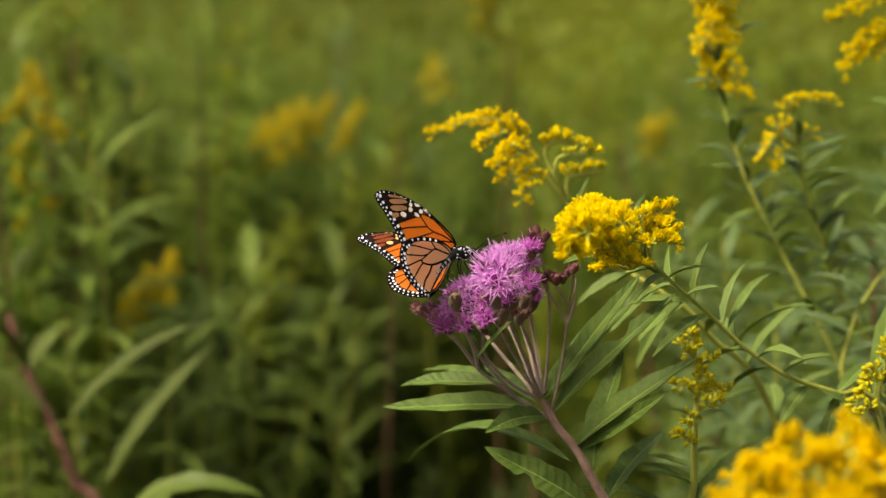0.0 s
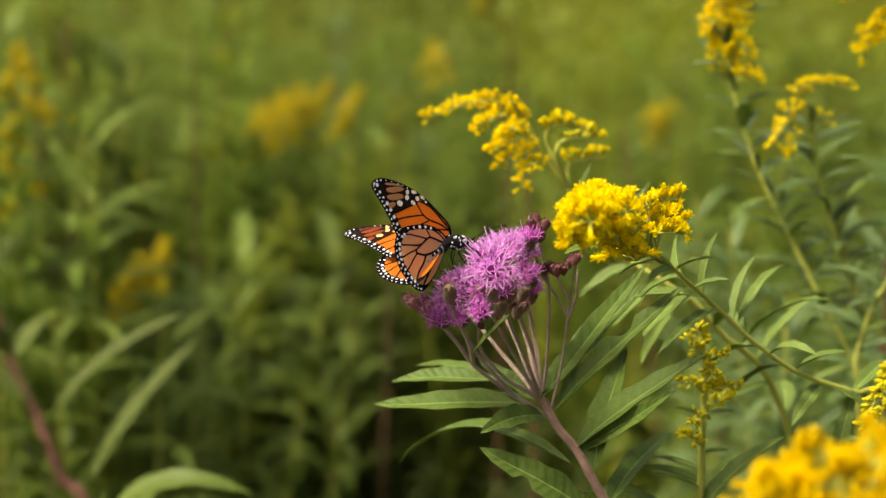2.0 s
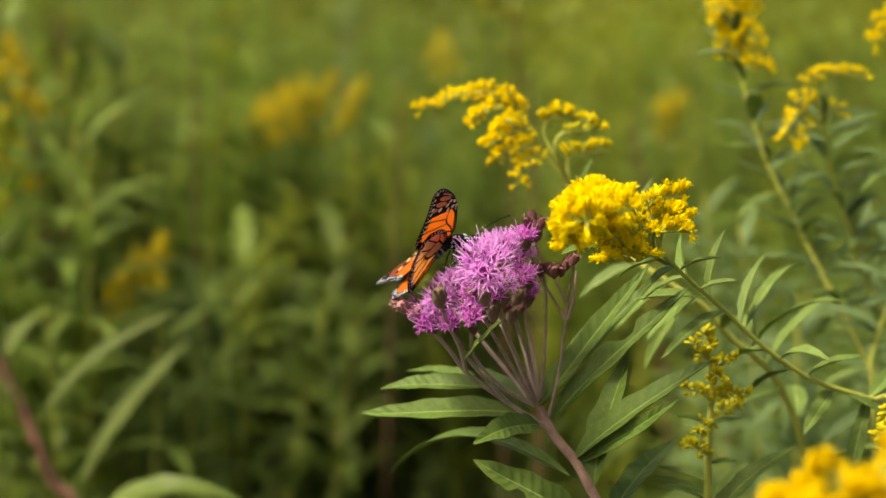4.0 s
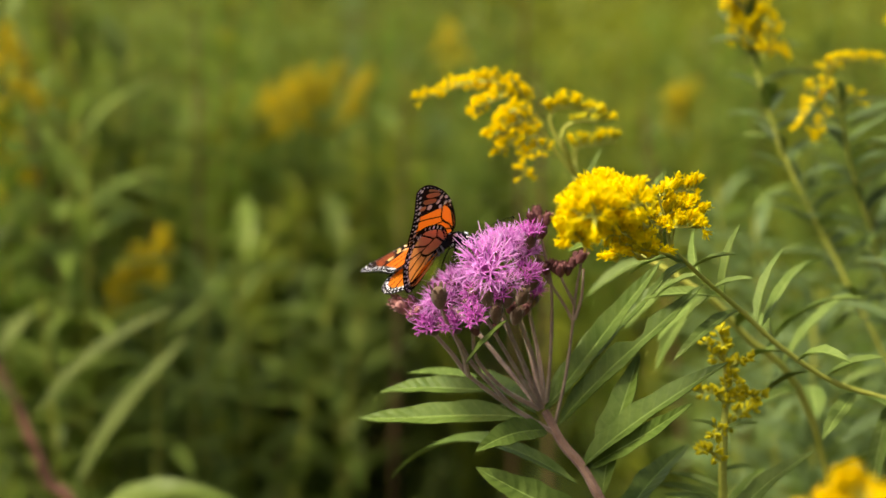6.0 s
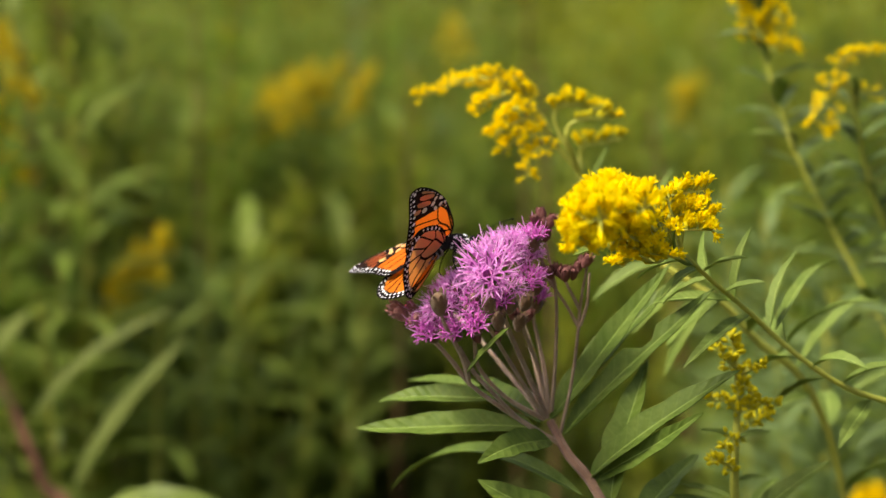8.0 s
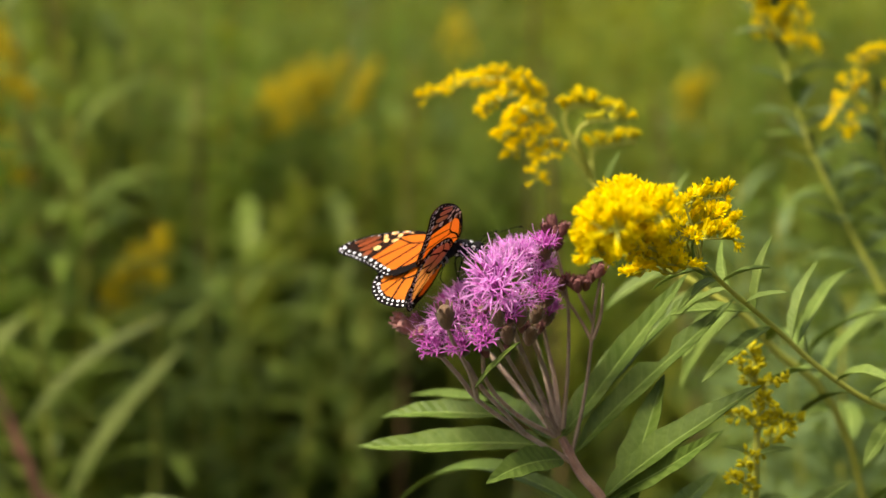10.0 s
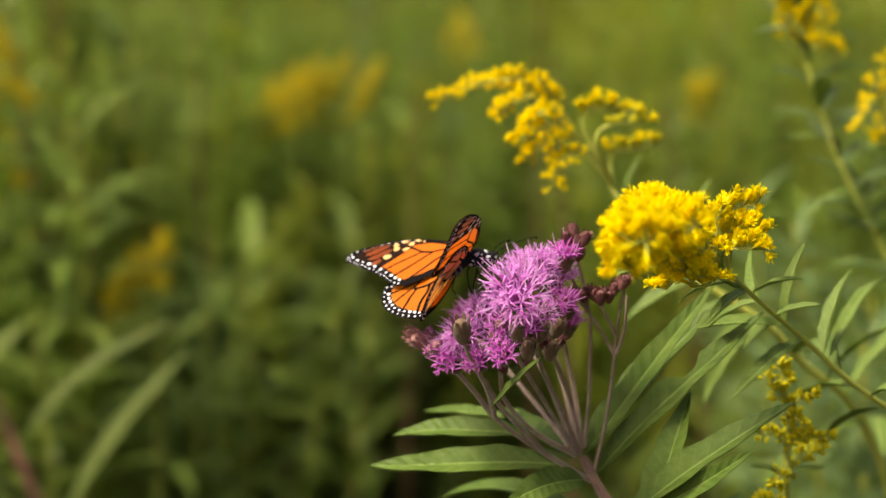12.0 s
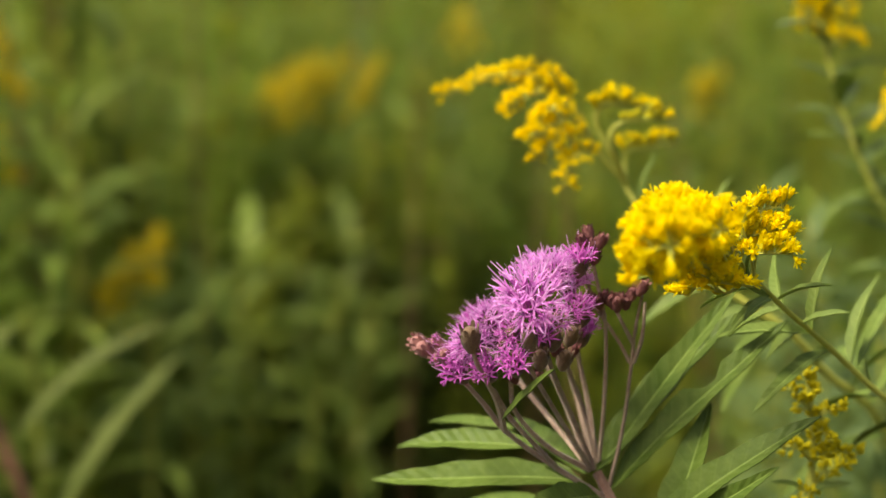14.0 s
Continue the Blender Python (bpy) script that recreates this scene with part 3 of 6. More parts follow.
# ---- goldenrods ----
def gold_head_mesh(seed, material, closed=False):
    """One small goldenrod head: a slim green cup with a tuft of short rays."""
    bm = bmesh.new()
    rnd = random.Random(seed)
    n = 6
    prof = ((0.0, 0.0003), (0.0012, 0.0006), (0.0026, 0.0007), (0.0036, 0.0009)) if not closed else ((0.0, 0.0004), (0.001, 0.0010), (0.0024, 0.0010), (0.0036, 0.0003))
    rings = [[bm.verts.new((r * math.cos(math.tau * k / n), r * math.sin(math.tau * k / n), z)) for k in range(n)] for z, r in prof]
    for i, (a, b) in enumerate(zip(rings, rings[1:])):
        for k in range(n):
            bm.faces.new((a[k], a[(k + 1) % n], b[(k + 1) % n], b[k])).material_index = 1 if i == 0 else 0
    bm.faces.new(rings[-1])
    if not closed:
        for k in range(9):
            a = math.tau * k / 9 + rnd.uniform(-0.3, 0.3)
            out, side = Vector((math.cos(a), math.sin(a), 0)), Vector((-math.sin(a), math.cos(a), 0)) * 0.00032
            c = Vector((0, 0, 0.0034)) + out * 0.0007
            e = c + out * rnd.uniform(0.0007, 0.0016) + Vector((0, 0, rnd.uniform(0.0008, 0.0018)))
            m = c.lerp(e, 0.6) + out * 0.0002
            q = [bm.verts.new(x) for x in (c - side * 0.7, c + side * 0.7, m + side, e, m - side)]
            bm.faces.new(q)
        lump(bm, (0, 0, 0.0042), (0.0008, 0.0008, 0.0012), 3, 5, 0.2)
    mesh = bpy.data.meshes.new("floret")
    bm.to_mesh(mesh)
    bm.free()
    mesh.materials.append(material)
    mesh.materials.append(M_GREEN_CUP)
    return mesh


GOLD_OPEN = [gold_head_mesh(k, M_YELLOW) for k in range(3)]
GOLD_RICH = [gold_head_mesh(k + 20, M_RICH_YELLOW) for k in range(3)]
GOLD_SHUT = [gold_head_mesh(k + 9, M_YELLOW_BUD, True) for k in range(2)]


def spray(parent, points, count, meshes, singly=True, around=1.0, grow=1.0, skip=0.15, seed=1, up=(0, 0, 1), thick=0.0006, double=1):
    """A branchlet with small heads seated along it, mostly on its upper side."""
    rnd = random.Random(seed)
    bm = bmesh.new()
    line = tube(bm, points, thick, thick * 0.5, 5, 6)
    n = len(line) - 1
    poses = []
    for k in range(count):
        s = (skip + (1 - skip) * (k + rnd.random()) / count) * n
        i = min(n - 1, int(s))
        c = line[i].lerp(line[i + 1], s - i)
        way = (line[i + 1] - line[i]).normalized()
        a = rnd.gauss(0, 1) * around
        u = Vector(up) - way * way.dot(Vector(up))
        u = u.normalized() if u.length > 0.05 else way.orthogonal().normalized()
        d = Matrix.Rotation(a, 3, way) @ u * 0.85 + way * rnd.uniform(0.2, 0.75)
        out = d.normalized() * rnd.uniform(0.0002, 0.0022 * double)
        g = grow * rnd.uniform(0.75, 1.2)
        poses.append((c, out, aim(c + out, d, rnd.uniform(0, 6)) @ Matrix.Scale(g, 4)))
    for c, out, m in poses:
        if out.length > 0.0008:
            tube(bm, (c, c + out), 0.0003, 0.0003, 4, 0)
    if singly:
        branch = part("flower_spray", bm, M_GOLD_STEM, parent)
        for k, (c, out, m) in enumerate(poses):
            shared("floret", meshes[k % len(meshes)], branch, m)
    else:
        for f in bm.faces:
            f.material_index = 2
        for k, (c, out, m) in enumerate(poses):
            before = len(bm.verts)
            bm.from_mesh(meshes[k % len(meshes)])
            bm.verts.ensure_lookup_table()
            bmesh.ops.transform(bm, matrix=m, verts=bm.verts[before:])
        branch = part("flower_spray", bm, [meshes[0].materials[0], M_GREEN_CUP, M_GOLD_STEM], parent)
    return branch


def stalk(parent, points, r0, r1, material=None):
    bm = bmesh.new()
    line = tube(bm, points, r0, r1, 8, 6, 0.1)
    part("stem", bm, material or M_GOLD_STEM, parent)
    return line


def dress(parent, line, start, stop, step, length, width, seed, lift=0.5, material=None, depth=1.0):
    """Leaves that climb a stem, each turned by the golden angle from the one below."""
    rnd = random.Random(seed)
    gone, k, a = 0.0, 0, rnd.uniform(0, 6)
    for p, q in zip(line, line[1:]):
        gone += (q - p).length
        if gone < start + k * step or gone > stop:
            continue
        k += 1
        a += 2.39996
        way = (q - p).normalized()
        u = way.orthogonal().normalized()
        d = Matrix.Rotation(a, 3, way) @ u
        d.y *= depth
        size = length * rnd.uniform(0.75, 1.25)
        tip = p + (d + Vector((0, 0, lift * rnd.uniform(0.4, 1.5))) ).normalized() * size
        bm = bmesh.new()
        blade(bm, p, tip, Vector((0, -0.2, 1)), width * rnd.uniform(0.8, 1.2), rnd.uniform(0.02, 0.1), 0.4, rows=9, sag=rnd.uniform(0, 0.25))
        part("leaf", bm, material or M_GOLD_LEAF, parent)


def single_leaf(parent, base, tip, width, up=(0, -0.4, 1), bend=0.06, fold=0.45, sag=0.0, material=None):
    bm = bmesh.new()
    blade(bm, base, tip, up, width, bend, fold, rows=12, sag=sag)
    part("leaf", bm, material or M_GOLD_LEAF, parent)


GOLD = "goldenrods in the meadow"


def main_goldenrod():
    p = thing("goldenrod", (0.37, 0.08, 0), "goldenrod with a bright yellow flower cluster, leaning on a slender stem", "wildflower", GOLD)
    line = stalk(p, ((0.0928, -0.0550, 1.0972), (0.1089, -0.0300, 1.0798), (0.1280, -0.0080, 1.0614), (0.1475, 0.0000, 1.0430), (0.1709, 0.0100, 1.0262), (0.1973, 0.0200, 1.0157), (0.2243, 0.0300, 1.0042), (0.30, 0.05, 0.90), (0.35, 0.07, 0.6), (0.37, 0.08, 0)), 0.0008, 0.0016)
    sprays = [
        (((0.0934, -0.0550, 1.0940), (0.0807, -0.0700, 1.1075), (0.0628, -0.1250, 1.1209), (0.0551, -0.1350, 1.1214), (0.0536, -0.1350, 1.1132)), 46, 1.2),
        (((0.0934, -0.0550, 1.0945), (0.0782, -0.0850, 1.1100), (0.0624, -0.1400, 1.1219), (0.0562, -0.1500, 1.1223)), 40, 1.2),
        (((0.0929, -0.0550, 1.0952), (0.0799, -0.0500, 1.1097), (0.0656, -0.0950, 1.1229), (0.0592, -0.1100, 1.1210)), 40, 1.2),
        (((0.0929, -0.0550, 1.0952), (0.0828, -0.0600, 1.1099), (0.0732, -0.0700, 1.1182), (0.0620, -0.1200, 1.1236)), 34, 1.2),
        (((0.0922, -0.0550, 1.0939), (0.0746, -0.1000, 1.1073), (0.0607, -0.1550, 1.1230), (0.0558, -0.1550, 1.1219)), 34, 1.2),
        (((0.0934, -0.0550, 1.0940), (0.0791, -0.0750, 1.1046), (0.0679, -0.0950, 1.1115), (0.0592, -0.1400, 1.1233)), 34, 1.4),
        (((0.0934, -0.0550, 1.0940), (0.0817, -0.0800, 1.1040), (0.0746, -0.0850, 1.1060), (0.0707, -0.0950, 1.1065)), 26, 1.1),
        (((0.0934, -0.0550, 1.0935), (0.0797, -0.0700, 1.0964), (0.0722, -0.0780, 1.1000), (0.0675, -0.0900, 1.1040)), 20, 0.9),
        (((0.0934, -0.0550, 1.0935), (0.0855, -0.0600, 1.0967), (0.0773, -0.0700, 1.0964), (0.0730, -0.0700, 1.0919)), 16, 0.9),
        (((0.0934, -0.0550, 1.0952), (0.0900, -0.0500, 1.1032), (0.0887, -0.0500, 1.1072), (0.0855, -0.0500, 1.1135)), 18, 1.2),
        (((0.0934, -0.0550, 1.0945), (0.0887, -0.0550, 1.1055), (0.0953, -0.0580, 1.1092), (0.1048, -0.0600, 1.1120)), 22, 0.6),
        (((0.0946, -0.0550, 1.0940), (0.0903, -0.0600, 1.1027), (0.0972, -0.0640, 1.1044), (0.1056, -0.0660, 1.1045)), 22, 0.8),
        (((0.0946, -0.0550, 1.0940), (0.0938, -0.0500, 1.0994), (0.0987, -0.0500, 1.1045), (0.1056, -0.0500, 1.1053)), 14, 0.7),
        (((0.0977, -0.0500, 1.0901), (0.0912, -0.0650, 1.0956), (0.0854, -0.0750, 1.0943), (0.0801, -0.0800, 1.0956)), 12, 1.0),
    ]
    sprays[6:6] = [
        (((0.0929, -0.0550, 1.0950), (0.0767, -0.0750, 1.1072), (0.0620, -0.1200, 1.1211), (0.0558, -0.1250, 1.1162)), 34, 1.4),
        (((0.0924, -0.0550, 1.0950), (0.0753, -0.0750, 1.1158), (0.0624, -0.1300, 1.1250), (0.0568, -0.1400, 1.1208)), 34, 1.4),
        (((0.0924, -0.0550, 1.0945), (0.0792, -0.1000, 1.1128), (0.0713, -0.1100, 1.1168), (0.0620, -0.1550, 1.1233)), 30, 1.4),
    ]
    sprays += [
        (((0.0959, -0.0550, 1.0930), (0.0864, -0.0750, 1.1048), (0.0794, -0.0850, 1.1112), (0.0729, -0.0900, 1.1155)), 24, 1.0),
        (((0.0959, -0.0550, 1.0930), (0.0927, -0.0600, 1.1062), (0.0900, -0.0600, 1.1154), (0.0961, -0.0600, 1.1174), (0.1035, -0.0600, 1.1185)), 26, 0.5),
        (((0.0964, -0.0500, 1.0916), (0.0963, -0.0500, 1.0984), (0.0991, -0.0500, 1.1073), (0.1073, -0.0500, 1.1060)), 20, 0.6),
        (((0.0965, -0.0500, 1.0909), (0.0860, -0.0800, 1.1007), (0.0779, -0.0900, 1.1047), (0.0676, -0.1000, 1.1075)), 26, 1.0),
        (((0.0965, -0.0500, 1.0909), (0.0873, -0.0800, 1.0978), (0.0803, -0.0900, 1.1004), (0.0755, -0.0900, 1.1023)), 18, 1.0),
    ]
    rnd = random.Random(12)
    for k in range(6):
        e = Vector((0.068 + rnd.uniform(-0.010, 0.010), -0.112 + rnd.uniform(-0.02, 0.015), 1.1205 + rnd.uniform(-0.004, 0.004)))
        b = Vector((0.088, -0.065, 1.1))
        spray(p, (b, b.lerp(e, 0.6) + Vector((0, 0, 0.004)), e, e + Vector((-0.003, -0.003, -0.001))), 34, GOLD_OPEN, True, 1.5, 1.1, 0.45, 160 + k, double=2.4)
    for k, (pts, n, around) in enumerate(sprays):
        spray(p, pts, int(n * 1.9) if k < 9 else n, GOLD_OPEN if k < 9 else GOLD_OPEN[:2] + GOLD_SHUT[:1], True, around, 1.15 if k < 9 else 1.1, 0.3 if k < 9 else 0.4, 100 + k, double=2.2 if k < 9 else 1.0)
    W = 0.0055
    single_leaf(p, (0.1008, -0.0450, 1.0875), (0.0825, -0.0900, 1.1108), W * 0.8, (-0.6, -0.7, 0.4))
    single_leaf(p, (0.1000, -0.0450, 1.0880), (0.0907, -0.0800, 1.1069), W * 0.7, (-0.8, -0.6, 0.3))
    single_leaf(p, (0.0714, -0.0500, 1.0958), (0.0547, -0.0600, 1.0944), W * 0.9)
    single_leaf(p, (0.1021, -0.0450, 1.0862), (0.0909, -0.0700, 1.0843), W * 0.7)
    single_leaf(p, (0.1202, -0.0150, 1.0675), (0.1273, -0.0120, 1.0972), W, (-0.9, -0.5, 0.3))
    single_leaf(p, (0.1158, -0.0200, 1.0723), (0.1304, -0.0300, 1.0781), W * 0.8)
    single_leaf(p, (0.1108, -0.0250, 1.0768), (0.1098, 0.0000, 1.0932), W, (-0.9, -0.5, 0.2))
    single_leaf(p, (0.1063, -0.0300, 1.0824), (0.1209, -0.0500, 1.0915), W * 0.8)
    single_leaf(p, (0.1366, 0.0000, 1.0537), (0.1498, 0.0200, 1.0815), W * 1.2, (-0.9, -0.5, 0.2))
    single_leaf(p, (0.1382, 0.0000, 1.0526), (0.1801, 0.0900, 1.0648), W * 1.1, (-0.4, -0.4, 0.8))
    single_leaf(p, (0.1277, -0.0100, 1.0610), (0.0993, -0.0300, 1.0480), W * 1.1, sag=0.1)
    single_leaf(p, (0.1199, -0.0150, 1.0680), (0.0883, -0.0200, 1.0680), W * 1.1)
    single_leaf(p, (0.1173, -0.0150, 1.0698), (0.1064, -0.0100, 1.0577), W)
    single_leaf(p, (0.1089, -0.0300, 1.0798), (0.0921, -0.0200, 1.0701), W * 0.8, sag=0.1)
    single_leaf(p, (0.1026, -0.0400, 1.0867), (0.0880, -0.0500, 1.0756), W * 0.7)
    single_leaf(p, (0.0977, -0.0500, 1.0909), (0.0808, -0.0300, 1.0797), W * 0.9)
    single_leaf(p, (0.1448, 0.0000, 1.0451), (0.1465, 0.0300, 1.0584), W * 1.2, (-0.9, -0.4, 0.2))
    single_leaf(p, (0.1542, 0.0000, 1.0376), (0.1732, -0.0200, 1.0414), W * 1.3, bend=0.15)
    single_leaf(p, (0.1681, 0.0100, 1.0281), (0.1885, -0.0100, 1.0415), W * 1.2)
    single_leaf(p, (0.1813, 0.0150, 1.0201), (0.1658, 0.0000, 1.0058), W * 1.4, sag=0.1)
    single_leaf(p, (0.1854, 0.0150, 1.0191), (0.2086, 0.0200, 1.0038), W * 1.4)
    single_leaf(p, (0.1627, 0.0100, 1.0308), (0.1473, 0.0500, 1.0091), W * 1.3)
    single_leaf(p, (0.1973, 0.0200, 1.0157), (0.2244, 0.0600, 1.0216), W * 1.4)
    single_leaf(p, (0.1502, 0.0000, 1.0411), (0.1343, 0.0600, 1.0183), W * 1.4)
    dress(p, line, 0.16, 1.1, 0.03, 0.06, 0.009, 4)


def arched_goldenrod():
    p = thing("goldenrod", (0.26, 0.16, 0), "goldenrod with an arching yellow plume and a curled green tip", "wildflower", GOLD)
    line = stalk(p, ((0.0664, 0.1250, 1.0989), (0.0790, 0.1100, 1.0803), (0.0960, 0.1000, 1.0657), (0.1161, 0.0950, 1.0534), (0.1419, 0.1000, 1.0304), (0.19, 0.12, 0.95), (0.24, 0.15, 0.6), (0.26, 0.16, 0)), 0.0009, 0.0022)
    sprays = [
        (((0.0676, 0.1250, 1.0980), (0.0562, 0.1250, 1.1122), (0.0486, 0.1300, 1.1265), (0.0383, 0.1350, 1.1354), (0.0256, 0.1400, 1.1379), (0.0108, 0.1500, 1.1375), (-0.0061, 0.1550, 1.1309)), 84, 0.9, 1.3),
        (((0.0383, 0.1350, 1.1354), (0.0307, 0.1300, 1.1412), (0.0224, 0.1300, 1.1424), (0.0071, 0.1450, 1.1385)), 36, 0.9, 1.3),
        (((0.0441, 0.1300, 1.1318), (0.0409, 0.1250, 1.1382), (0.0372, 0.1200, 1.1434)), 16, 0.8, 0.8),
        (((0.0352, 0.1300, 1.1365), (0.0299, 0.1200, 1.1351), (0.0235, 0.1200, 1.1322), (0.0203, 0.1200, 1.1280)), 24, 1.0, 0.9),
        (((0.0469, 0.1250, 1.1294), (0.0415, 0.1150, 1.1316), (0.0361, 0.1100, 1.1297), (0.0318, 0.1100, 1.1250)), 26, 1.0, 1.0),
        (((0.0508, 0.1250, 1.1241), (0.0416, 0.1150, 1.1251), (0.0333, 0.1100, 1.1221), (0.0269, 0.1100, 1.1180)), 28, 1.0, 0.9),
        (((0.0532, 0.1250, 1.1187), (0.0451, 0.1150, 1.1199), (0.0368, 0.1100, 1.1163), (0.0316, 0.1100, 1.1104)), 26, 1.0, 0.9),
        (((0.0562, 0.1250, 1.1122), (0.0505, 0.1150, 1.1128), (0.0439, 0.1100, 1.1099), (0.0423, 0.1050, 1.1011)), 28, 1.0, 0.9),
        (((0.0514, 0.1250, 1.1214), (0.0457, 0.1300, 1.1164), (0.0413, 0.1300, 1.1116)), 12, 1.0, 0.9),
    ]
    for k, (pts, n, around, dbl) in enumerate(sprays):
        spray(p, pts, int(n * 1.25), GOLD_OPEN, True, around, 0.86, 0.4 if k == 0 else 0.15, 200 + k, double=dbl, thick=0.0010)
    spray(p, ((0.0676, 0.1250, 1.0980), (0.0616, 0.1200, 1.1105), (0.0559, 0.1200, 1.1211), (0.0552, 0.1200, 1.1276), (0.0599, 0.1200, 1.1311), (0.0704, 0.1250, 1.1295), (0.0818, 0.1300, 1.1231)), 30, GOLD_OPEN[:2] + GOLD_SHUT, True, 0.35, 1.15, 0.52, 221, double=2.0, thick=0.0012)
    spray(p, ((0.0676, 0.1250, 1.0980), (0.0634, 0.1150, 1.1090), (0.0601, 0.1100, 1.1176), (0.0618, 0.1100, 1.1234), (0.0675, 0.1100, 1.1258), (0.0772, 0.1150, 1.1253)), 12, GOLD_SHUT, True, 0.6, 0.9, 0.7, 222, thick=0.0012)
    spray(p, ((0.0676, 0.1250, 1.0980), (0.0672, 0.1300, 1.1057), (0.0689, 0.1300, 1.1111), (0.0773, 0.1350, 1.1120), (0.0875, 0.1400, 1.1130)), 22, GOLD_OPEN[:2] + GOLD_SHUT, True, 0.4, 1.15, 0.4, 223, double=1.6, thick=0.0011)
    single_leaf(p, (0.0728, 0.1200, 1.0906), (0.0795, 0.1200, 1.1123), 0.005, (-0.9, -0.4, 0.2))
    single_leaf(p, (0.0945, 0.1000, 1.0672), (0.1097, 0.1200, 1.1027), 0.006, (-0.9, -0.4, 0.3))
    single_leaf(p, (0.0835, 0.1100, 1.0758), (0.0625, 0.1000, 1.0714), 0.006)
    single_leaf(p, (0.1004, 0.1000, 1.0628), (0.0716, 0.1000, 1.0455), 0.008)
    single_leaf(p, (0.1146, 0.0950, 1.0549), (0.0885, 0.0900, 1.0336), 0.009, sag=0.05)
    single_leaf(p, (0.1235, 0.0950, 1.0475), (0.1033, 0.0900, 1.0145), 0.008, sag=0.05)
    dress(p, line, 0.09, 1.1, 0.022, 0.06, 0.009, 14)


def budding_goldenrod():
    p = thing("goldenrod", (0.12, 0.03, 0), "young goldenrod with greenish yellow closed buds", "wildflower", GOLD)
    line = stalk(p, ((0.1231, 0.0050, 1.0481), (0.1249, 0.0040, 1.0306), (0.1246, 0.0020, 1.0120), (0.1238, 0.0000, 0.9905), (0.1233, 0.0000, 0.9684), (0.113, 0.0, 0.90), (0.118, 0.02, 0.5), (0.12, 0.03, 0)), 0.0009, 0.003)
    for k, (pts, n) in enumerate((
            (((0.1242, 0.0040, 1.0401), (0.1230, 0.0040, 1.0447), (0.1218, 0.0040, 1.0496)), 26), (((0.1243, 0.0040, 1.0360), (0.1197, 0.0000, 1.0409), (0.1159, -0.0020, 1.0454)), 18),
            (((0.1249, 0.0040, 1.0320), (0.1286, 0.0000, 1.0364), (0.1346, -0.0020, 1.0385)), 22), (((0.1252, 0.0030, 1.0172), (0.1300, 0.0000, 1.0228), (0.1395, -0.0040, 1.0222)), 28),
            (((0.1249, 0.0030, 1.0172), (0.1201, 0.0000, 1.0233), (0.1129, 0.0000, 1.0244)), 20), (((0.1248, 0.0020, 1.0065), (0.1304, 0.0100, 1.0114), (0.1375, 0.0150, 1.0130)), 18),
            (((0.1243, 0.0000, 0.9933), (0.1187, -0.0100, 1.0007), (0.1140, -0.0120, 1.0018)), 20), (((0.1247, 0.0020, 1.0078), (0.1194, -0.0150, 1.0120), (0.1173, -0.0200, 1.0092)), 14),
            (((0.1250, 0.0030, 1.0254), (0.1253, -0.0100, 1.0324), (0.1279, -0.0150, 1.0300)), 16))):
        spray(p, pts, int(n * 1.7), GOLD_SHUT, True, 1.3, 0.82, 0.05, 300 + k, double=1.3)
    for b, t, w in (((0.1236, 0.0000, 0.9767), (0.0970, 0.0000, 0.9843), .005), ((0.1237, 0.0000, 0.9734), (0.0977, -0.0200, 0.9854), .005), ((0.1240, 0.0000, 0.9823), (0.1019, 0.0100, 0.9861), .004), ((0.1244, 0.0000, 0.9905), (0.1366, 0.0000, 0.9919), .003),
                    ((0.1245, 0.0000, 1.0070), (0.1089, -0.0100, 1.0148), .003), ((0.1245, 0.0000, 1.0083), (0.1382, 0.0000, 1.0111), .003), ((0.1233, 0.0000, 0.9684), (0.1466, 0.0300, 0.9827), .006), ((0.1229, 0.0000, 0.9615), (0.1620, 0.0000, 0.9989), .010)):
        single_leaf(p, b, t, w)
    dress(p, line, 0.10, 0.95, 0.03, 0.055, 0.009, 24)


def climb(parent, line, start, stop, count, seed):
    """Small pale leaves at close steps on both sides of a stem."""
    rnd = random.Random(seed)
    for k in range(count):
        s = (start + (stop - start) * (k + rnd.uniform(-0.3, 0.3)) / count) * (len(line) - 1)
        i = max(0, min(len(line) - 2, int(s)))
        c = line[i].lerp(line[i + 1], s - i)
        a = k * 2.4 + rnd.uniform(-0.4, 0.4)
        d = Vector((math.cos(a), 0.6 * math.sin(a), rnd.uniform(0.1, 0.7))).normalized() * rnd.uniform(0.022, 0.042)
        single_leaf(parent, c, c + d, rnd.uniform(0.0035, 0.0055), (0, -0.4, 1), rnd.uniform(0.02, 0.12), 0.4, rnd.uniform(0, 0.2), M_GREY_LEAF)


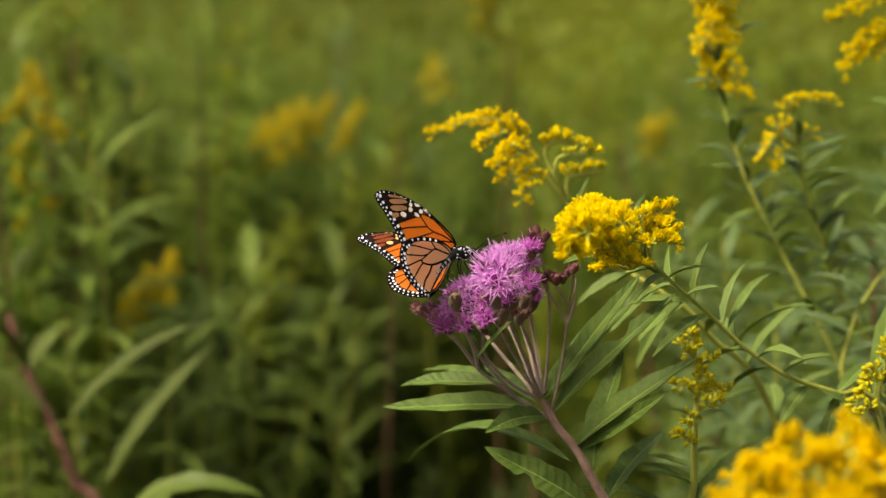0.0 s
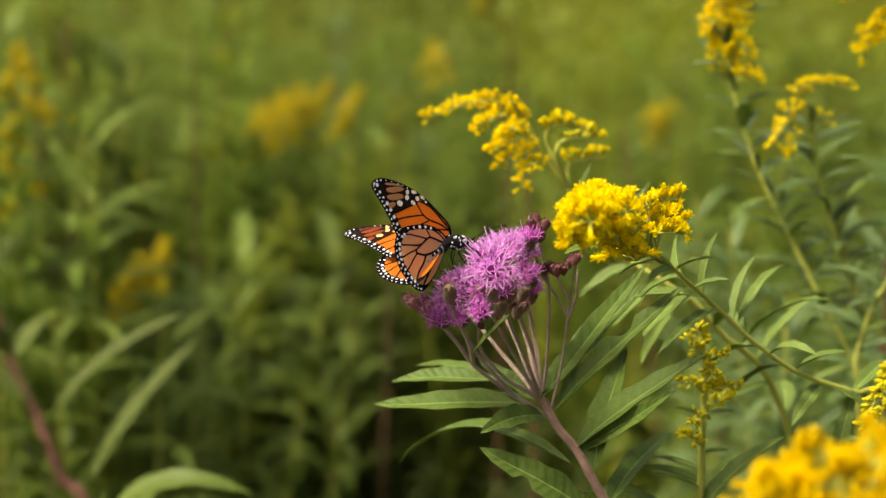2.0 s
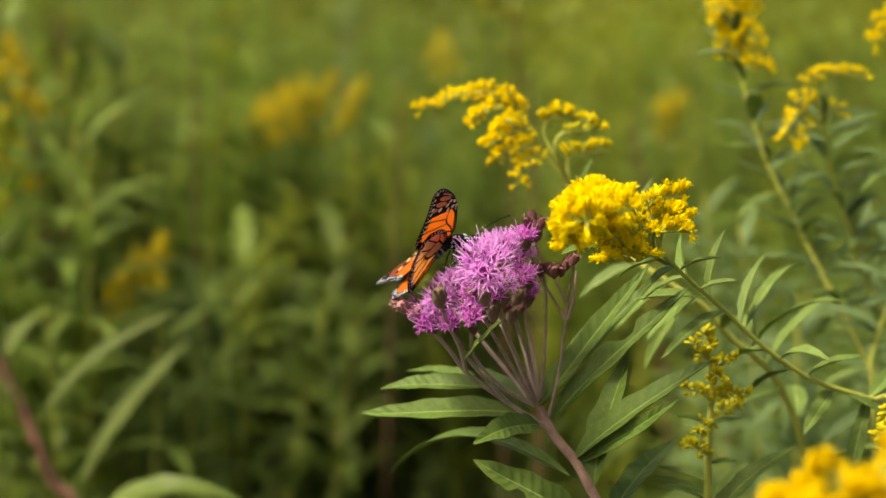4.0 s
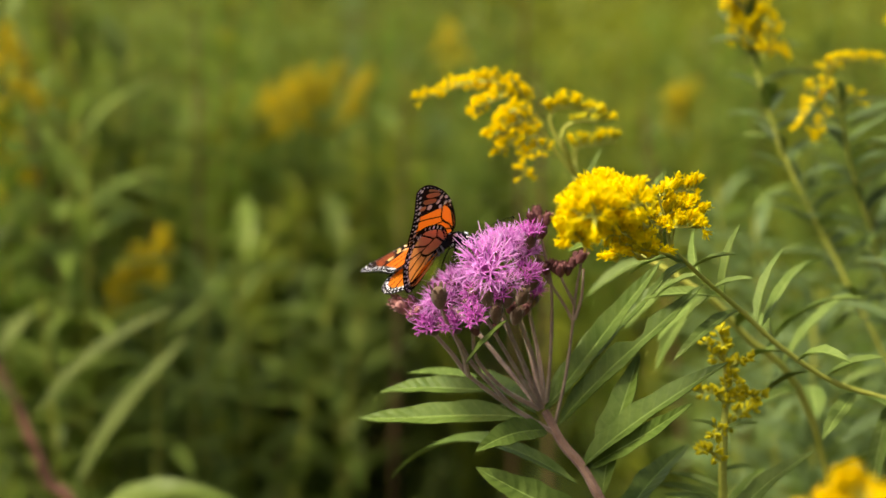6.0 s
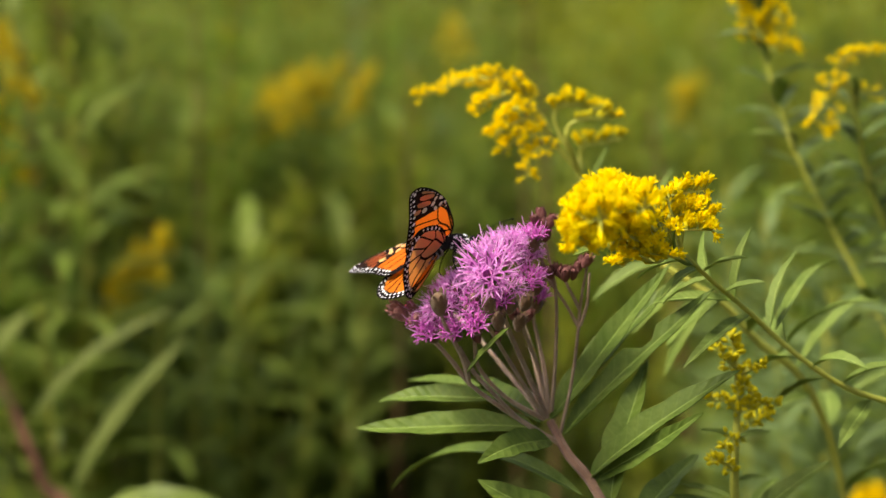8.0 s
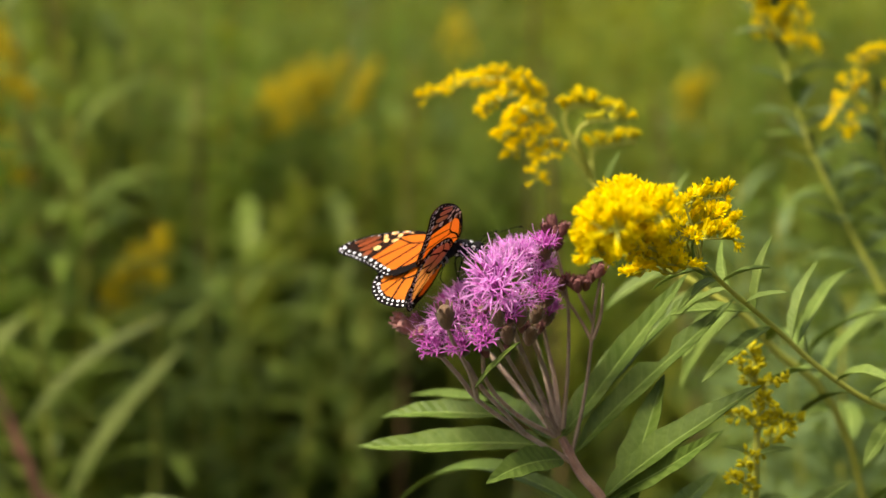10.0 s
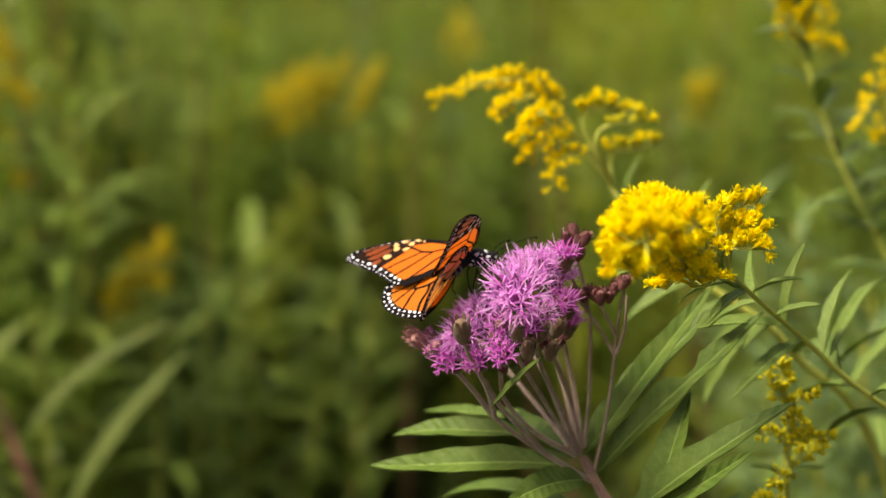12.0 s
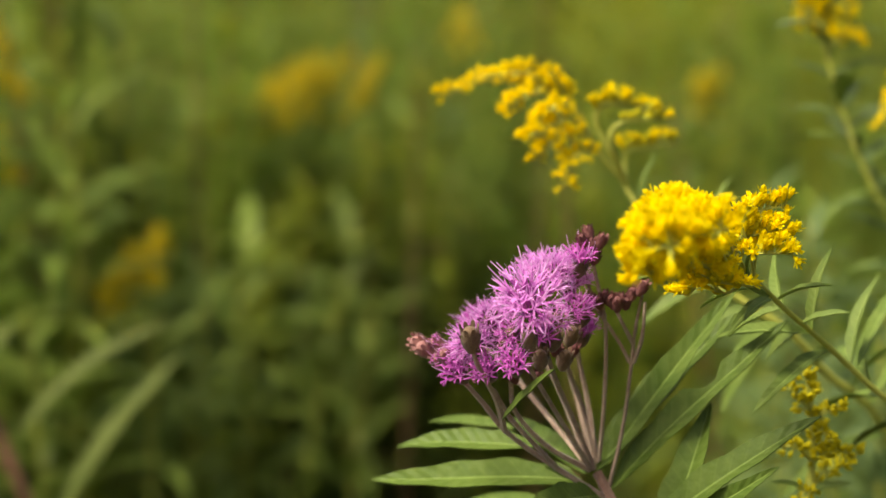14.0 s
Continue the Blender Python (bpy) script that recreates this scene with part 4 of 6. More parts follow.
def tall_goldenrods():
    p = thing("goldenrod", (0.42, 0.30, 0), "tall goldenrod with an upright yellow plume", "wildflower", GOLD)
    line = stalk(p, ((0.1650, 0.2800, 1.2177), (0.1667, 0.2760, 1.1716), (0.1707, 0.2750, 1.1417), (0.1799, 0.2700, 1.1087), (0.1917, 0.2650, 1.0791), (0.2086, 0.2600, 1.0462), (0.2273, 0.2550, 1.0098), (0.2443, 0.2500, 0.9767), (0.33, 0.27, 0.8), (0.40, 0.30, 0.4), (0.42, 0.30, 0)), 0.0006, 0.0016)
    rnd = random.Random(3)
    for k in range(15):
        t = k / 14
        c = Vector((0.1694, 0.2760, 1.1426)).lerp(Vector((0.1651, 0.2800, 1.2138)), t)
        s = (-1 if k % 2 else 1) * (0.003 + 0.005 * rnd.random()) * (1.2 - 0.6 * t)
        y = rnd.uniform(-0.012, 0.012)
        spray(p, (c, c + Vector((s * 0.5, y * 0.5, 0.008)), c + Vector((s, y, 0.010)), c + Vector((s * 1.35, y, 0.004))), 28, GOLD_OPEN, False, 1.2, 1.05, 0.05, 400 + k, double=1.5)
    spray(p, ((0.1715, 0.2760, 1.1393), (0.1739, 0.2700, 1.1438), (0.1799, 0.2700, 1.1458), (0.1856, 0.2700, 1.1432)), 18, GOLD_OPEN, False, 1.0, 1.1, 0.2, 420)
    climb(p, line, 0.10, 0.62, 30, 35)
    dress(p, line, 0.11, 1.2, 0.014, 0.042, 0.007, 34, 0.35)

    p = thing("goldenrod", (0.44, 0.34, 0), "goldenrod with a small drooping yellow plume", "wildflower", GOLD)
    line = stalk(p, ((0.2075, 0.2300, 1.1295), (0.2138, 0.2400, 1.1089), (0.2195, 0.2500, 1.0879), (0.2336, 0.2600, 1.0496), (0.2577, 0.2800, 1.0016), (0.38, 0.31, 0.8), (0.43, 0.33, 0.4), (0.44, 0.34, 0)), 0.0007, 0.0020)
    for k, (pts, n) in enumerate((
            (((0.2094, 0.2300, 1.1223), (0.2021, 0.2280, 1.1387), (0.2128, 0.2260, 1.1450), (0.2321, 0.2260, 1.1419)), 48), (((0.2076, 0.2300, 1.1272), (0.2040, 0.2300, 1.1401), (0.2071, 0.2300, 1.1433), (0.2168, 0.2300, 1.1434)), 24),
            (((0.2091, 0.2300, 1.1223), (0.2002, 0.2250, 1.1309), (0.1933, 0.2220, 1.1305)), 22), (((0.2098, 0.2300, 1.1191), (0.1990, 0.2260, 1.1237), (0.1915, 0.2240, 1.1174), (0.1891, 0.2240, 1.1109)), 26),
            (((0.2106, 0.2300, 1.1142), (0.2025, 0.2260, 1.1159), (0.2002, 0.2250, 1.1099), (0.1998, 0.2250, 1.1034)), 26), (((0.2104, 0.2300, 1.1207), (0.2157, 0.2300, 1.1272), (0.2181, 0.2300, 1.1224)), 12))):
        spray(p, pts, int(n * 0.7), GOLD_OPEN[:2] + GOLD_SHUT[:1], False, 1.1, 1.0, 0.25, 430 + k, double=1.2)
    climb(p, line, 0.06, 0.6, 26, 45)
    dress(p, line, 0.05, 1.2, 0.014, 0.042, 0.007, 44, 0.35)

    p = thing("goldenrod", (0.50, 0.36, 0), "goldenrod with long drooping yellow sprays", "wildflower", GOLD)
    line = stalk(p, ((0.2737, 0.2500, 1.1995), (0.2844, 0.2600, 1.1533), (0.2949, 0.2800, 1.0912), (0.42, 0.33, 0.8), (0.48, 0.35, 0.4), (0.50, 0.36, 0)), 0.001, 0.0036)
    for k, (pts, n) in enumerate((
            (((0.2817, 0.2500, 1.1616), (0.2681, 0.2500, 1.1762), (0.2553, 0.2500, 1.1706), (0.2410, 0.2500, 1.1598)), 50), (((0.2797, 0.2500, 1.1713), (0.2677, 0.2500, 1.1875), (0.2565, 0.2500, 1.1810), (0.2461, 0.2500, 1.1712)), 44),
            (((0.2759, 0.2500, 1.1843), (0.2638, 0.2500, 1.2036), (0.2478, 0.2500, 1.1971), (0.2334, 0.2500, 1.1890)), 50), (((0.2740, 0.2500, 1.1908), (0.2732, 0.2500, 1.2101), (0.2793, 0.2500, 1.2198)), 40))):
        spray(p, pts, n, GOLD_OPEN, False, 1.1, 1.25, 0.2, 440 + k, double=1.6)
    dress(p, line, 0.08, 1.2, 0.016, 0.042, 0.007, 54, 0.35)


def side_stalk():
    p = thing("leafy_stalk", (0.27, 0.23, 0), "slender yellow-green stalk with narrow grey-green leaves", "plant", "leafy meadow stalks")
    line = stalk(p, ((0.315, 0.19, 1.105), (0.275, 0.195, 1.068), (0.248, 0.20, 1.032), (0.2345, 0.20, 0.99), (0.238, 0.20, 0.95), (0.26, 0.22, 0.6), (0.27, 0.23, 0)), 0.0008, 0.0018)
    for b, t, w in (((0.2455, 0.20, 1.028), (0.2260, 0.19, 1.024), 0.006), ((0.2400, 0.20, 1.010), (0.2090, 0.21, 1.022), 0.007), ((0.2560, 0.20, 1.045), (0.2340, 0.18, 1.062), 0.006), ((0.2360, 0.20, 0.996), (0.2620, 0.19, 1.008), 0.006),
                    ((0.2345, 0.20, 0.988), (0.2080, 0.20, 0.994), 0.007), ((0.2350, 0.20, 0.975), (0.2600, 0.21, 0.962), 0.007), ((0.2360, 0.20, 0.965), (0.2080, 0.19, 0.952), 0.007), ((0.2700, 0.20, 1.062), (0.2520, 0.19, 1.082), 0.006),
                    ((0.2650, 0.20, 1.056), (0.2900, 0.21, 1.052), 0.006)):
        single_leaf(p, b, t, w, (0, -0.5, 1), 0.06, 0.4, 0.05, M_GREY_LEAF)
    climb(p, line, 0.02, 0.5, 14, 66)


def near_goldenrod():
    p = thing("goldenrod", (0.14, -0.34, 0), "goldenrod with a broad deep yellow flower head close by", "wildflower", GOLD)
    top = Vector((0.1245, -0.3450, 1.0592))
    stalk(p, (top, top + Vector((0.006, 0, -0.06)), (0.13, -0.343, 0.6), (0.14, -0.34, 0)), 0.0012, 0.0036)
    rnd = random.Random(8)
    for k in range(26):
        a = math.tau * k / 26 * 3.1
        r = 0.004 + 0.024 * math.sqrt((k + 0.5) / 26)
        h = 0.021 - 0.016 * (r / 0.028) ** 2 + rnd.uniform(-0.004, 0.004)
        e = top + Vector((r * math.cos(a), r * 0.8 * math.sin(a), h))
        spray(p, (top, top.lerp(e, 0.5) + Vector((0, 0, 0.009)), e, e + (e - top) * 0.22 - Vector((0, 0, 0.004))), 40, GOLD_RICH, False, 1.3, 1.15, 0.45, 500 + k, double=2.0)
    line = spline((top, (0.13, -0.343, 0.6), (0.14, -0.34, 0)), 40)
    dress(p, line, 0.12, 0.8, 0.05, 0.06, 0.01, 64)

    p = thing("goldenrod", (0.36, -0.02, 0), "goldenrod with a tight spray of green-gold buds", "wildflower", GOLD)
    line = stalk(p, ((0.2099, -0.0300, 1.0411), (0.2099, -0.0300, 1.0095), (0.25, -0.03, 0.9), (0.33, -0.02, 0.5), (0.36, -0.02, 0)), 0.0009, 0.003)
    for k, (pts, n) in enumerate((
            (((0.2106, -0.0300, 1.0253), (0.2051, -0.0300, 1.0332), (0.2002, -0.0300, 1.0279), (0.1949, -0.0300, 1.0160)), 46), (((0.2099, -0.0300, 1.0280), (0.2062, -0.0300, 1.0385), (0.2025, -0.0300, 1.0345), (0.1990, -0.0300, 1.0253)), 36),
            (((0.2106, -0.0300, 1.0121), (0.2032, -0.0350, 1.0212), (0.1972, -0.0400, 1.0185), (0.1905, -0.0400, 1.0129)), 40), (((0.2102, -0.0300, 1.0359), (0.2103, -0.0300, 1.0464), (0.2121, -0.0300, 1.0516)), 30))):
        spray(p, pts, n, GOLD_SHUT, True, 1.1, 1.0, 0.2, 540 + k, double=1.2)
    dress(p, line, 0.10, 0.9, 0.03, 0.06, 0.009, 74)


main_goldenrod()
arched_goldenrod()
budding_goldenrod()
tall_goldenrods()
near_goldenrod()
side_stalk()


# ---- meadow behind ----
def meadow_plant(kind, seed, height):
    """A stalk with many leaves; some carry a yellow plume. Built at the origin."""
    rnd = random.Random(seed)
    name, label = {"gold": ("goldenrod", "distant goldenrod with a yellow plume above green leaves"), "leafy": ("leafy_stalk", "leafy green meadow stalk"),
                   "pale": ("leafy_stalk", "pale green leafy meadow stalk"), "dry": ("dry_stalk", "brown dry meadow stalk with few leaves"), "dark": ("dark_stalk", "low meadow stalk, its leaves coloured dark for the shaded gap"), "sunny": ("leafy_stalk", "leafy meadow stalk, its yellow-green brightened to look sunlit"), "grey": ("leafy_stalk", "grey-green leafy stalk among the goldenrods"), "broad": ("leafy_stalk", "stalk with long pale arching leaves")}[kind]
    ob = thing(name, (0, 0, 0), label, "wildflower" if kind == "gold" else "plant", {"gold": GOLD, "dry": "dry stalks", "dark": "dark low stalks"}.get(kind, "leafy meadow stalks"))
    lean = Vector((rnd.uniform(-1, 1), rnd.uniform(-1, 1), 0)) * height * {"gold": 0.02, "dry": 0.03}.get(kind, 0.12)
    points = [Vector((0, 0, 0)) , lean * 0.2 + Vector((0, 0, height * 0.4)), lean * 0.6 + Vector((0, 0, height * 0.75)), lean + Vector((0, 0, height))]
    bm = bmesh.new()
    line = tube(bm, points, 0.004, 0.0012, 6, 6)
    part("stem", bm, {"dry": M_DRY, "gold": M_GOLD_STEM, "dark": M_DRY}.get(kind, M_RED_STEM if seed % 3 == 0 else M_GOLD_STEM), ob)
    bm = bmesh.new()
    count = {"dry": 3, "broad": 30}.get(kind, 112)
    a = 0.0
    for k in range(count):
        t = 0.25 + 0.73 * (k / count) ** 0.85
        s = t * (len(line) - 1)
        i = min(len(line) - 2, int(s))
        c = line[i].lerp(line[i + 1], s - i)
        a += 2.39996 + rnd.uniform(-0.4, 0.4)
        size = (0.104 - 0.052 * t) * rnd.uniform(0.7, 1.3)
        d = Vector((math.cos(a), math.sin(a), rnd.uniform(0.1, 1.0)))
        size *= {"dry": 0.5, "broad": 2.0}.get(kind, 1)
        sheet(bm, c, c + d.normalized() * size, (0, 0, 1), size * rnd.uniform(0.12, 0.18), rnd.uniform(0.02, 0.15), rnd.uniform(0.05, 0.4))
    part("foliage", bm, {"pale": M_FAR_PALE, "dry": M_DRY, "dark": M_GAP_SHADE_LEAF, "broad": M_FAR_PALE, "grey": M_GREY_LEAF, "sunny": M_SUN_TINTED_LEAF}.get(kind, M_FAR_LEAF), ob)
    if kind == "gold":
        bm = bmesh.new()
        for k in range(8):
            b = rnd.uniform(0, math.tau)
            c = line[-1] - Vector((0, 0, 0.07 * k / 8))
            r = 0.008 + 0.026 * k / 8
            e = c + Vector((r * math.cos(b), r * math.sin(b), 0.018))
            way = spline((c, c.lerp(e, 0.6) + Vector((0, 0, 0.012)), e, e + (e - c) * 0.3 - Vector((0, 0, 0.012))), 6)
            for q in way[3:]:
                for _ in range(2):
                    off = Vector((rnd.gauss(0, 1), rnd.gauss(0, 1), rnd.gauss(0, 1))) * 0.0035
                    lump(bm, q + off, (0.0024, 0.0024, 0.003), 3, 5, 0.25)
        part("plume", bm, M_AMBER, ob, "yellow plume of tiny flowers")
    return ob


def meadow():
    rnd = random.Random(77)
    models = {"leafy": [meadow_plant("leafy", 900 + k, 1.0) for k in range(5)], "pale": [meadow_plant("pale", 910 + k, 1.0) for k in range(3)],
              "gold": [meadow_plant("gold", 920 + k, 1.0) for k in range(3)], "dry": [meadow_plant("dry", 930, 1.0)], "dark": [meadow_plant("dark", 940 + k, 1.0) for k in range(2)], "sunny": [meadow_plant("sunny", 970 + k, 1.0) for k in range(3)], "grey": [meadow_plant("grey", 960 + k, 1.0) for k in range(3)], "broad": [meadow_plant("broad", 950 + k, 1.0) for k in range(3)]}
    unused = [m for kind in models.values() for m in kind]

    def put(kind, x, y, z):
        m = rnd.choice(models[kind])
        at = Matrix.Translation((x, y, 0)) @ Matrix.Rotation(rnd.uniform(0, 6.28), 4, "Z")
        if m in unused:
            unused.remove(m)
            m.matrix_basis = at @ Matrix.Scale(z, 4)
            return m
        c = copy_thing(m, at)
        c.scale = (z, z, z)
        return c
    kinds, corners, faces, paint = [], [], [], []

    def put_far(kind, x, y, z):
        at = Matrix.Translation((x, y, 0)) @ Matrix.Rotation(rnd.uniform(0, 6.28), 4, "Z") @ Matrix.Scale(z, 4)
        for piece in rnd.choice(models[kind]).children:
            m = piece.data.materials[0]
            if m not in kinds:
                kinds.append(m)
            first = len(corners)
            corners.extend(at @ v.co for v in piece.data.vertices)
            faces.extend([first + i for i in f.vertices] for f in piece.data.polygons)
            paint.extend([kinds.index(m)] * len(piece.data.polygons))
    # plumes that can be told apart
    for x, y, z in ((-0.325, 2.2, 0.90), (-0.185, 2.25, 0.955), (-0.22, 2.2, 0.95), (-0.26, 2.15, 0.915), (0.335, 2.2, 0.93), (-0.325, 1.3, 0.858), (-0.35, 1.35, 0.815), (0.06, 2.3, 1.12),
                    (-0.425, 1.05, 1.08), (-0.43, 1.15, 0.99), (-0.03, 2.6, 0.99), (-0.27, 1.95, 0.945), (-0.245, 2.05, 0.95), (-0.205, 1.95, 0.955), (-0.13, 2.0, 0.965), (0.30, 2.0, 0.94), (-0.345, 1.28, 0.845), (-0.33, 1.25, 0.815)):
        put("gold", x, y, z)
    for x, y in ((-0.078, 1.35), (0.06, 1.43), (-0.42, 1.2), (0.10, 0.95), (-0.5, 1.6), (-0.46, 1.5), (-0.43, 1.45), (-0.40, 1.6), (-0.36, 1.9)):
        put("dry", x, y, rnd.uniform(0.9, 1.12))
    n = 0
    while n < 250:
        y = 0.85 + 3.0 * rnd.random() ** 1.1
        side = rnd.uniform(-1.25, 1.25)
        x = side * 0.22 * (y + 1)
        if -0.45 < side < 0.45 and y < 1.9:
            continue
        top = 0.82 + 0.22 * max(0, min(1, -side * 1.6 - 0.45)) + 0.13 * max(0, min(1, side * 2 - 0.5)) + 0.05 * (y - 1)
        top += 0.08 * noise.noise(Vector((x * 2.2, y * 2.2, 3))) + rnd.uniform(-0.14, 0.06)
        if y < 1.5 and side < 0:
            top = min(top, (0.68 if side < -0.5 else 0.76) + rnd.uniform(-0.08, 0.03)) if side > -1.0 else top
        (put if y < 1.75 else put_far)("pale" if rnd.random() < (0.7 if side < -0.3 else 0.45) else "leafy", x, y, max(0.5, min(1.16, top)))
        n += 1
    for x, y, z in ((-0.55, 0.95, 0.98), (-0.50, 0.80, 0.90), (-0.46, 1.15, 0.92), (-0.40, 1.75, 0.98), (-0.30, 1.8, 0.92), (-0.52, 1.55, 1.05), (-0.20, 2.0, 0.90), (-0.62, 1.7, 1.10), (-0.44, 1.5, 0.86),
                    (-0.12, 2.2, 0.86), (-0.35, 2.2, 1.0), (-0.66, 1.3, 1.12), (-0.25, 1.6, 0.78), (-0.58, 2.1, 1.1), (0.0, 2.4, 0.9), (0.14, 2.0, 0.88), (0.30, 1.5, 0.98), (0.45, 1.3, 1.06),
                    (-0.40, 0.92, 0.94), (-0.34, 1.0, 0.88), (-0.28, 0.95, 0.84), (-0.30, 1.15, 0.9), (-0.22, 1.2, 0.82), (-0.33, 1.3, 0.88),
                    (-0.16, 1.3, 0.80), (-0.10, 1.5, 0.80), (-0.24, 1.45, 0.86), (-0.40, 1.0, 1.04), (-0.36, 1.1, 1.0), (-0.43, 1.15, 1.08)):
        put("broad", x, y, z)
    for x, y, z in ((-0.30, 1.7, 1.06), (-0.38, 1.9, 1.10), (-0.46, 2.1, 1.14), (-0.25, 2.1, 1.02), (-0.34, 2.4, 1.12), (-0.20, 2.4, 1.04), (-0.52, 2.3, 1.16), (-0.28, 2.7, 1.10), (-0.42, 2.7, 1.16), (-0.16, 2.8, 1.04)):
        put_far("leafy", x, y, z)
    # added low stalks whose dark colour deepens the shade of the gap
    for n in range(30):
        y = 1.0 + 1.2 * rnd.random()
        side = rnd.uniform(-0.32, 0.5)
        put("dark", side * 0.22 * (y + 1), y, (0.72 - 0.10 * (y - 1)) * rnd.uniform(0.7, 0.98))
    for n in range(40):
        y = 1.4 + 0.7 * rnd.random()
        side = rnd.uniform(-0.66, -0.28)
        put(rnd.choice(("leafy", "leafy", "leafy", "pale", "grey")), side * 0.22 * (y + 1), y, 0.73 + 0.12 * (y - 1.4) - 0.10 * side + rnd.uniform(-0.09, 0.06))
    # more dark-coloured stalks for the shade further back in the gap
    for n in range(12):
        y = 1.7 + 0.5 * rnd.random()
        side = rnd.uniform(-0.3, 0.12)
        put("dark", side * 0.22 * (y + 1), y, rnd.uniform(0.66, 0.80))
    for n in range(22):
        y = 2.1 + 0.8 * rnd.random()
        side = rnd.uniform(-0.45, 0.15)
        put_far(rnd.choice(("sunny", "pale", "leafy")), side * 0.22 * (y + 1), y, 0.85 + 0.06 * (y - 2.1) + rnd.uniform(-0.06, 0.04))
    for n in range(26):
        y = 1.7 + 0.9 * rnd.random()
        side = rnd.uniform(-0.75, 0.45)
        put_far(rnd.choice(("leafy", "pale", "leafy", "grey")), side * 0.22 * (y + 1), y, 0.76 + 0.08 * (y - 1.4) + rnd.uniform(-0.10, 0.07))
    for n in range(60):
        y = 2.4 + 2.6 * rnd.random()
        side = rnd.uniform(-1.15, 1.15)
        # sun-bright leaf colour on one side, plainer greens on the other
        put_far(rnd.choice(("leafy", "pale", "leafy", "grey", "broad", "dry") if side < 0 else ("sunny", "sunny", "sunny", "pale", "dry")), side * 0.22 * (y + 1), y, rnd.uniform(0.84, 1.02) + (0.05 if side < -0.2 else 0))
    for x, y, z in ((-0.30, 1.9, 0.90), (-0.22, 2.0, 0.94), (-0.14, 2.1, 0.90), (-0.06, 2.2, 0.93), (-0.26, 2.3, 0.96), (-0.17, 2.4, 0.95), (-0.34, 2.1, 0.96), (0.02, 2.0, 0.88), (-0.10, 1.9, 0.86), (-0.19, 1.8, 0.86)):
        put("pale", x, y, z)
    for x, y, z in ((0.25, 0.58, 0.97), (0.30, 0.45, 1.02), (0.36, 0.55, 1.06), (0.42, 0.65, 1.1), (0.27, 0.75, 1.0), (0.34, 0.85, 1.04), (0.48, 0.75, 1.12), (0.40, 0.40, 1.0), (0.44, 0.5, 1.02)):
        put("grey", x, y, z)
    # bright stalks lift the dim middle; the sun is in their leaf colour
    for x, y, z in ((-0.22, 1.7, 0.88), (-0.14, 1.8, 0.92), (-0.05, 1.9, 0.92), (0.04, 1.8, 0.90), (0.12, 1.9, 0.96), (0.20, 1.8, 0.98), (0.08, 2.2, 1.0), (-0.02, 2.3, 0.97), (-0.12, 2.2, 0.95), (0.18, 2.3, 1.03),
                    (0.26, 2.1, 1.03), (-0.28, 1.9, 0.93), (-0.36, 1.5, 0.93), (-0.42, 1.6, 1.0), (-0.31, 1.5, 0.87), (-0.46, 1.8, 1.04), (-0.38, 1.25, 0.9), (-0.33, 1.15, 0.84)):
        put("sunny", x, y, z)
    # the leafy thicket beside the goldenrods
    for x, y, z in ((0.24, 0.42, 0.98), (0.33, 0.50, 1.03), (0.40, 0.44, 1.05), (0.29, 0.62, 1.0), (0.46, 0.60, 1.08), (0.37, 0.72, 1.02), (0.50, 0.80, 1.06), (0.31, 0.36, 0.95), (0.26, 0.52, 0.93), (0.36, 0.62, 0.97)):
        put("grey", x, y, z)
    mesh = bpy.data.meshes.new("far_stalks")
    mesh.from_pydata(corners, [], faces)
    for m in kinds:
        mesh.materials.append(m)
    mesh.polygons.foreach_set("material_index", paint)
    tagged(new("far_stalks", mesh), "far leafy stalks of the meadow", "foliage", kind="stuff")
    # split by side; the sunlit tone comes from leaf colour, not the lamp
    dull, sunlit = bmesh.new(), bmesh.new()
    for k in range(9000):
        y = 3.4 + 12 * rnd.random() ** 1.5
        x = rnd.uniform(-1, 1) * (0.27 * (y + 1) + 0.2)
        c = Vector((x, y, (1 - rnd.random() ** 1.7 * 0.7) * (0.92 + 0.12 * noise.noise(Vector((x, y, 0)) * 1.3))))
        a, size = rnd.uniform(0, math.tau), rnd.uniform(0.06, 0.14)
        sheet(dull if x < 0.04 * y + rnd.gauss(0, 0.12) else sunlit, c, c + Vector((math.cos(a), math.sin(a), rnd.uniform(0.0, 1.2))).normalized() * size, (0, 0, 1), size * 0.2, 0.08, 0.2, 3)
    for bm, m, label in ((dull, M_MID_LEAF, "far leaves of the meadow, green toned down as less sunlit"), (sunlit, M_SUN_TINTED_LEAF, "far leaves of the meadow, sunlight put into their yellow-green")):
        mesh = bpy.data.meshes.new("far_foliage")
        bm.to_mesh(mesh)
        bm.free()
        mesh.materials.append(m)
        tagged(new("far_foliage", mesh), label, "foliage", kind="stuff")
    bm = bmesh.new()
    for k in range(14000):
        y = 2.6 + 26 * rnd.random() ** 1.7
        x = rnd.uniform(-1, 1) * (0.27 * (y + 1) + 0.25)
        h = rnd.uniform(0.5, 1.02)
        a = rnd.uniform(0, math.tau)
        s = Vector((math.cos(a), math.sin(a), 0)) * rnd.uniform(0.002, 0.004) * (1 + 0.12 * y)
        b = Vector((x, y, 0))
        d = Vector((rnd.gauss(0, 0.09), rnd.gauss(0, 0.09), 0))
        m, e = b + d * 0.4 + Vector((0, 0, h * 0.6)), b + d * 1.3 + Vector((0, 0, h))
        q = [bm.verts.new(v) for v in (b - s, b + s, m + s * 0.8, m - s * 0.8, e)]
        bm.faces.new((q[0], q[1], q[2], q[3]))
